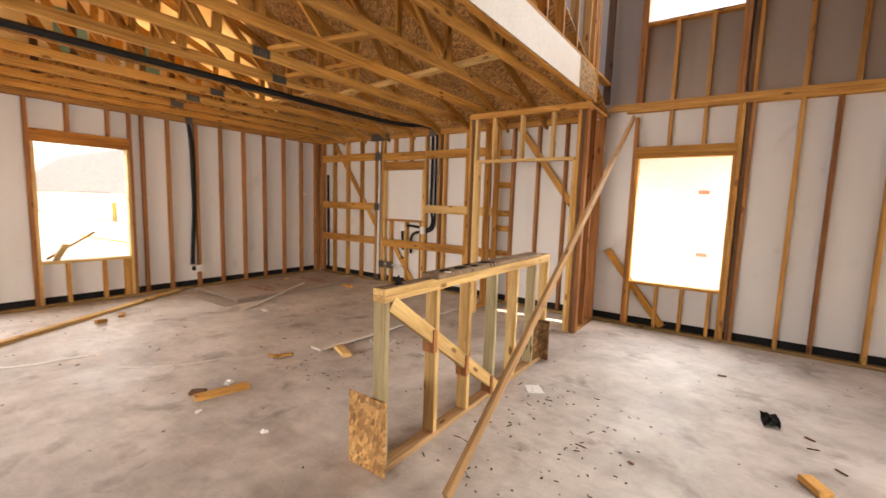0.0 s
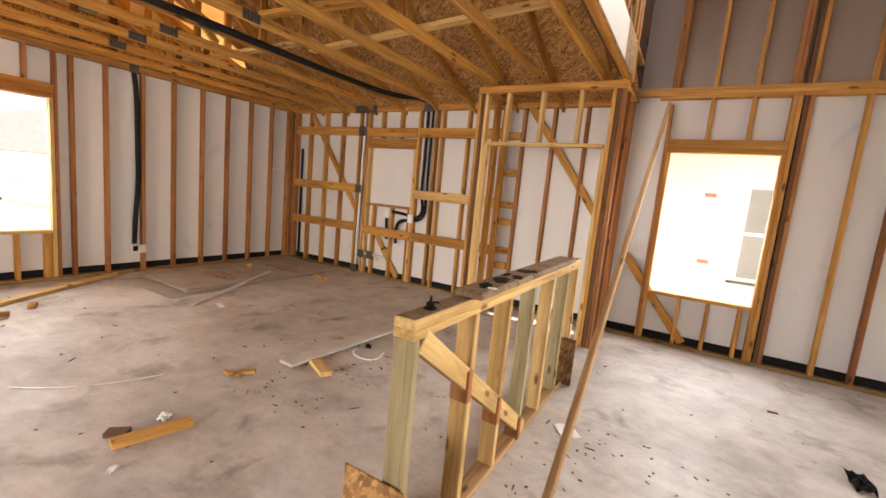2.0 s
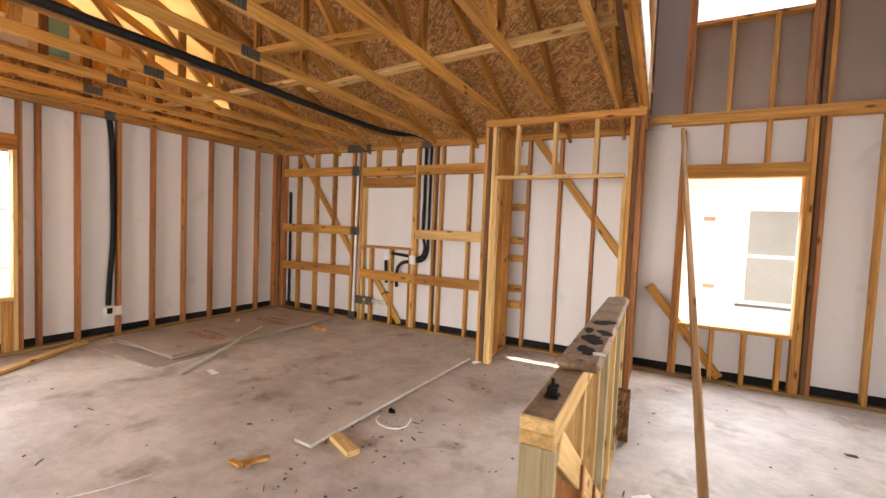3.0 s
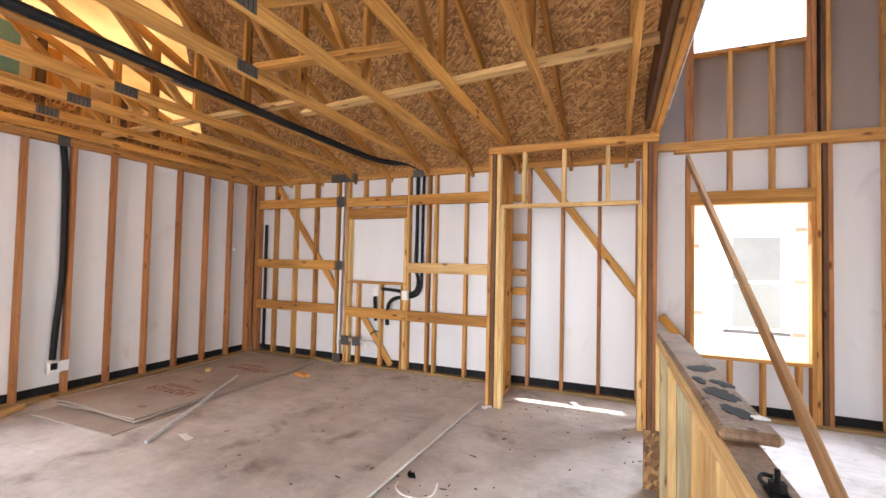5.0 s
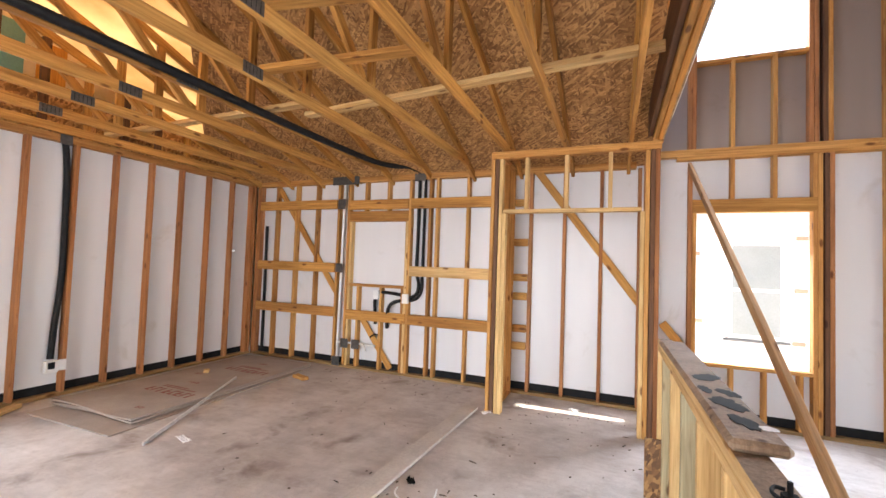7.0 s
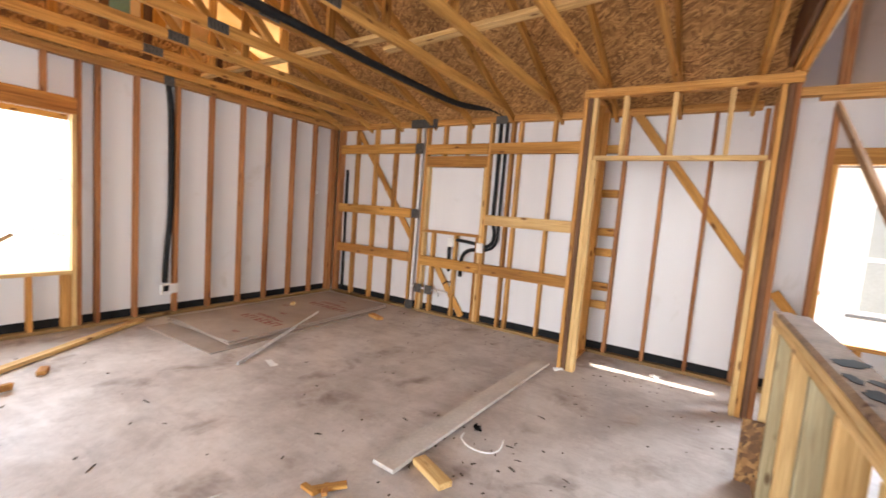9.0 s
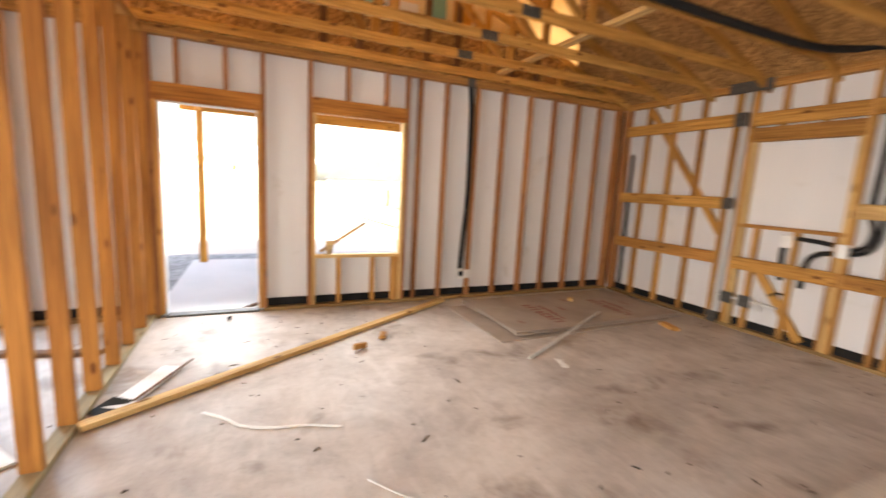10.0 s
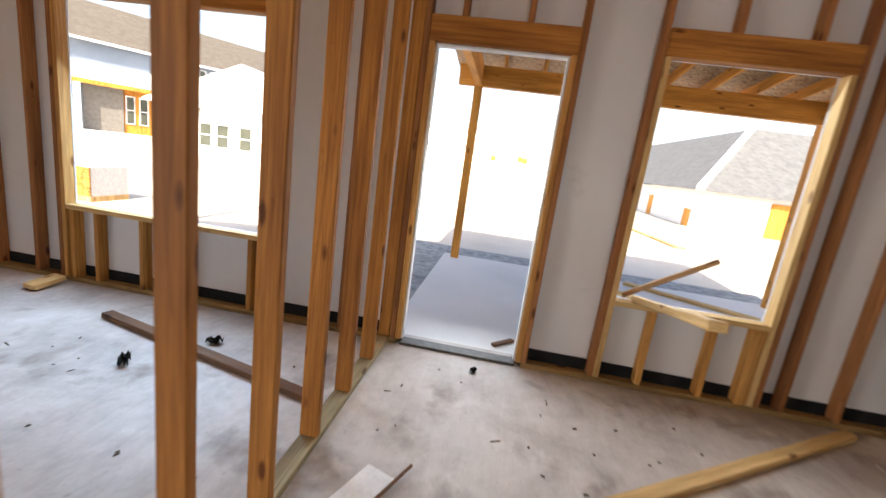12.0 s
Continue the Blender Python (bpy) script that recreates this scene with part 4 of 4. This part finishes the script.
# crumbs, chips and splinters strewn over the slab
verts, faces = [], []
for n, (x0, x1, y0, y1), big in ((110, (-1.2, -0.1, 1.9, 3.5), 0.014), (50, (-3.1, -2.2, 2.2, 3.6), 0.013), (30, (-1.2, 1.4, 2.6, 5.7), 0.013), (50, (-6.8, -4.3, 0.1, 2.4), 0.016),
                                 (60, (-4.8, -1.6, 0.6, 4.8), 0.014), (50, (-6.8, -4.2, -2.6, -0.2), 0.015), (50, (-2.7, -1.4, 3.8, 5.7), 0.014), (40, (-6.6, -3.4, 5.2, 5.85), 0.016)):
    for _ in range(n):
        x, y, a = rng.uniform(x0, x1), rng.uniform(y0, y1), rng.uniform(0, math.pi)
        ln, wd, h = big * rng.uniform(0.3, 1.0) * (3.0 if rng.random() < 0.15 else 1.0), big * rng.uniform(0.2, 0.5), rng.uniform(0.002, 0.007)
        k = len(verts)
        for zz, sc in ((0.0005, 1.0), (h, 0.7)):
            for u, v in ((-1, -1), (1, -0.8), (0.9, 1), (-1, 0.8)):
                verts.append((x + sc * (u * ln * math.cos(a) - v * wd * math.sin(a)), y + sc * (u * ln * math.sin(a) + v * wd * math.cos(a)), zz))
        faces += [(k + 4, k + 5, k + 6, k + 7)] + [(k + q, k + (q + 1) % 4, k + 4 + (q + 1) % 4, k + 4 + q) for q in range(4)]
me = bpy.data.meshes.new("debris")
me.from_pydata(verts, [], faces)
me.materials.append(speckled("dark crumbs", (0.03, 0.025, 0.02), (0.16, 0.12, 0.09), 6, 0.8, bump=0))
tagged(new("debris", me), "dark crumbs, chips and splinters on the slab", "debris", kind="stuff")

# boards poking through the west window
tagged(board("window_stick", (-7.16, 1.53, 0.635), (-7.03, 2.02, 0.99), 0.035, 0.03, (0, 0, 1), ROUGH), "thin stick leaning up from the window sill", "stick")
tagged(board("sill_board", (-10.36, 2.117, -0.096), (-5.70, 1.405, 0.952), 0.065, T2, (0, 1, 0), PINE_PALE), "long pale board tipped over the window sill from the patio", "board")

# ---- outdoors ----
ground = tagged(block("ground", (-400, -400, -0.5), (400, 400, -0.26), GRAVEL, bevel=0), "pale dusty building ground", kind="structure")
tagged(block("patio_slab", (-10.95, -0.19, -0.25), (XW - 0.25, 4.9, -0.12), PATIO), "grey concrete patio slab", kind="structure")
tagged(block("gravel_bed", (-11.75, -0.199, -0.26), (-10.955, 5.4, -0.16), DARKGRAVEL, bevel=0), "dark crushed stone along the patio edge", kind="structure")
tagged(block("gravel_bed", (-11.75, -1.9, -0.26), (XW - 0.25, -0.20, -0.15), DARKGRAVEL, bevel=0), "dark crushed stone beside the patio", kind="structure")
patio = base("patio_roof", label="orange timber patio roof on posts", category="patio roof", kind="structure")
for y in (0.0, 4.7):
    board("post", (-10.75, y, -0.12), (-10.75, y, 2.50), 0.12, 0.12, (1, 0, 0), ORANGE, patio)
    board("side_beam", (-10.69, y, 2.65), (XW - 0.2, y, 2.65), 0.09, 0.29, (0, 1, 0), ORANGE, patio)
board("front_beam", (-10.75, -0.3, 2.645), (-10.75, 5.0, 2.645), 0.12, 0.29, (1, 0, 0), ORANGE, patio)
for i in range(10):
    y = -0.2 + 0.56 * i
    board("rafter", (-11.3, y, 2.78), (XW - 0.14, y, 3.26), 0.14, T2, (0, 0, 1), ORANGE, patio)
quad_sheet("patio_deck", [(-11.4, -0.4, 2.865), (-7.18, -0.4, 3.37), (-7.18, 5.2, 3.37), (-11.4, 5.2, 2.865)], 0.012, OSB_PALE, patio)

# sheathing scraps that close parts of the west gable
gable = base("gable_boards", label="teal and white sheathing scraps over the west wall", category="sheathing", kind="structure")
for y0, y1, z0, z1, m in ((1.75, 2.1, 3.1, 3.9, TEAL), (2.2, 2.6, 3.0, 3.5, WRAP), (2.75, 2.95, 3.0, 3.8, TEAL), (3.05, 3.3, 3.0, 3.7, ORANGE), (2.3, 2.5, 3.55, 4.1, ORANGE)):
    block("sheathing", (XW - 0.095, y0, max(z0, 3.27)), (XW - 0.085, y1, z1), m, gable, bevel=0)


def window_unit(parent, x, y, z, w, h, out, glass=DARKGLASS):
    """A far window: frame, pane and a middle rail. out: unit direction that it faces."""
    ox, oy = out
    sx, sy = abs(oy), abs(ox)

    def slab(name, u0, u1, z0, z1, d, mat, up):
        lo = (x + min(sx * u0 + ox * 0, sx * u1) - abs(ox) * d, y + min(sy * u0, sy * u1) - abs(oy) * d, z + z0)
        hi = (x + max(sx * u0, sx * u1) + abs(ox) * d, y + max(sy * u0, sy * u1) + abs(oy) * d, z + z1)
        return block(name, lo, hi, mat, up, bevel=0)

    win = slab("window", -w / 2, w / 2, -h / 2, h / 2, 0.03, WRAP, parent)
    mid = Vector(win.location)
    for z0, z1 in ((-h / 2 + 0.06, -0.03), (0.03, h / 2 - 0.06)):
        pane = slab("pane", -w / 2 + 0.06, w / 2 - 0.06, z0, z1, 0.04, glass, win)
        pane.location = Vector(pane.location) - mid
    return win


def gable_house(name, x0, x1, y0, y1, zb, ze, zr, along, wall_mat, roof_mat, label, hip=0.0):
    """A house with a pitched roof; along: the axis of its ridge; hip: how far its ridge ends stand in."""
    h = base(name, label=label, category="house")
    block("wall", (x0, y0, zb), (x1, y1, ze), wall_mat, h, bevel=0)
    o = 0.5
    bm = bmesh.new()
    if along == "y":
        xm = (x0 + x1) / 2
        pts = [(x0 - o, y0 - o, ze), (xm, y0 - o + hip, zr), (x1 + o, y0 - o, ze), (x0 - o, y1 + o, ze), (xm, y1 + o - hip, zr), (x1 + o, y1 + o, ze)]
    else:
        ym = (y0 + y1) / 2
        pts = [(x0 - o, y0 - o, ze), (x0 - o, ym, zr), (x0 - o, y1 + o, ze), (x1 + o, y0 - o, ze), (x1 + o, ym, zr), (x1 + o, y1 + o, ze)]
    v = [bm.verts.new(p) for p in pts]
    for f in ((0, 1, 2), (3, 5, 4), (0, 3, 4, 1), (1, 4, 5, 2), (0, 2, 5, 3)):
        bm.faces.new([v[k] for k in f])
    if not hip:
        for tri in ((0, 1, 2), (3, 4, 5)):
            ends = bmesh.new()
            mid = (Vector(pts[0]) + Vector(pts[5])) / 2
            out = Vector(pts[tri[0]]) - mid
            out = Vector((0, math.copysign(0.03, out.y), 0)) if along == "y" else Vector((math.copysign(0.03, out.x), 0, 0))
            low = Vector((0, 0, -0.14))
            near = [ends.verts.new(Vector(pts[k]) + out + low) for k in tri]
            far = [ends.verts.new(Vector(pts[k]) + out * 0.2 + low) for k in tri]
            ends.faces.new(near)
            ends.faces.new(far[::-1])
            for i in range(3):
                ends.faces.new((near[i], far[i], far[(i + 1) % 3], near[(i + 1) % 3]))
            bmesh.ops.recalc_face_normals(ends, faces=ends.faces)
            part("gable", ends, wall_mat, h)
    bmesh.ops.recalc_face_normals(bm, faces=bm.faces)
    part("roof", bm, roof_mat, h)
    return h


# grey-roofed house beyond the patio
house = gable_house("house", -37, -25.5, 9.9, 23, -0.3, 1.6, 5.4, "y", WRAP, SHINGLE, "white wrapped house with a grey shingle roof", 4.6)
block("wing_wall", (-62, 9.92, -0.3), (-37.01, 18.0, 1.58), WRAP, house, bevel=0)
quad_sheet("wing_roof", [(-62, 9.4, 1.6), (-31.6, 9.42, 1.6), (-31.6, 13.96, 5.37), (-62, 13.96, 5.37)], 0.05, SHINGLE, house)
bm = bmesh.new()
box_bm(0.3, 0.16, (Vector((-31.25, 14.0, 5.4)) - Vector((-25.0, 9.4, 1.6))).length, 0.0, bm)
hip_cap = part("hip_cap", bm, WRAP, house)
hip_cap.matrix_basis = Matrix.Translation((-28.1, 11.68, 3.54)) @ (Vector((-6.25, 4.6, 3.8))).to_track_quat("Z", "Y").to_matrix().to_4x4()
for x, z in ((-26.9, 0.0), (-32.5, 0.35)):
    block("window_opening", (x - 0.35, 9.86, z - 0.6), (x + 0.35, 9.915, z + 0.6), ORANGE, house, bevel=0)
block("window_opening", (-25.53, 12.85, -0.2), (-25.44, 13.8, 1.4), ORANGE, house, bevel=0)
# house with a timber porch, standing askew: its long side recedes from the corner nearest here
house = gable_house("house", -1.6, 16.0, 0.0, 9.0, -0.6, 5.45, 8.4, "x", SHADED_SIDING, TAN_ROOF, "house with tan roof, timber porch and walls tinted blue for shade")
house.matrix_basis = pose(-27.0, -25.1, 0.0, 0, 0, 148)
block("fascia", (-2.1, -0.53, 5.33), (16.5, -0.505, 5.47), WRAP, house, bevel=0)
block("porch_roof", (-1.5, -0.9, 3.18), (8.5, -0.003, 4.15), WRAP, house, bevel=0)
block("porch_beam", (-1.5, -0.95, 2.93), (8.5, -0.78, 3.175), ORANGE, house, bevel=0)
block("porch_floor", (-1.6, -1.2, -0.6), (8.6, -0.003, 0.28), PATIO, house, bevel=0)
for x in (-1.15, -0.55):
    block("porch_post", (x, -0.95, 0.285), (x + 0.3, -0.75, 2.925), WRAP, house, bevel=0)
block("stone_wall", (0.0, -0.25, 0.285), (1.95, -0.004, 3.175), STONE, house, bevel=0)
block("porch_door", (2.0, -0.12, 0.285), (3.9, -0.004, 3.175), ORANGE, house, bevel=0)
for x in (2.32, 3.05):
    window_unit(house, x, -0.15, 1.75, 0.5, 1.75, (0, 1))
for x in (6.6, 7.35, 8.1, 8.85):
    window_unit(house, x, -0.03, 4.72, 0.5, 0.95, (0, 1))
# small white house
house = gable_house("house", -33, -27, -20.2, -8.8, -0.3, 2.55, 4.95, "x", WRAP, WRAP, "small white wrapped house with a gable front")
for y in (-16.93, -15.84, -14.41, -11.6):
    window_unit(house, -26.97, y, 0.95, 0.8, 1.35, (1, 0))
# white house in the distance beyond the patio
house = gable_house("house", -62, -48, -12.0, 6.5, -0.3, 3.0, 4.8, "y", WRAP, WRAP, "far white wrapped house")
for y, z in ((-1.2, 1.9), (1.5, 2.1), (2.0, 2.0)):
    block("window_opening", (-48.03, y, z), (-47.95, y + 0.5, z + 0.5), ORANGE, house, bevel=0)
# house to the north
house = gable_house("house", -6.0, 9.0, 9.5, 18.0, -0.3, 2.62, 5.0, "x", WRAP, TAN_ROOF, "white wrapped neighbouring house")
win = window_unit(house, 0.62, 9.5, 1.28, 0.80, 1.66, (0, 1), PALEGLASS)
block("window_sill", (0.15, 9.43, 0.395), (1.09, 9.495, 0.43), SHINGLE, house, bevel=0)
for x, z in ((1.27, 2.18), (1.25, 1.3), (1.22, 0.42), (-0.3, 1.9), (-0.25, 0.7)):
    block("wrap_print", (x - 0.09, 9.485, z - 0.035), (x + 0.09, 9.495, z + 0.035), FADED, house, bevel=0)

tagged(board("board", (-21.6, 5.53, -0.22), (-17.1, 5.96, -0.22), 0.3, 0.06, (0, 1, 0), PINE_PALE), "pale board lying on the ground outside", "board")
tagged(board("board", (-10.78, 2.66, -0.098), (-9.88, 4.13, -0.098), 0.14, 0.04, (1, 0, 0), PINE_PALE), "pale board lying on the patio", "board")
tagged(board("wood_offcut", (-7.60, 0.73, -0.105), (-7.78, 0.90, -0.105), 0.05, 0.025, (1, 0, 0), PINE_BROWN), "brown wood offcut on the patio", "offcut")

pile = base("block_pallet", label="pallet of yellow blocks half covered with white film", category="pallet")
block("pallet_base", (-11.7, -8.1, -0.26), (-10.9, -6.85, -0.16), PINE_PALE, pile)
block("film", (-11.7, -8.09, -0.158), (-10.92, -6.86, 0.39), CLEARISH, pile, "creased white film")
brick_bm = bmesh.new()
box_bm(0.03, 0.148, 0.054, 0.004, brick_bm)
first_block = part("block", brick_bm, PINE_GOLD, pile)
first_block.matrix_basis = pose(-10.905, -8.0, -0.125)
for k in range(9):
    for i in range(8):
        if k or i:
            ob = new("block", first_block.data)
            ob.parent = pile
            ob.matrix_basis = pose(-10.905, -8.0 + 0.153 * i, -0.125 + 0.059 * k)
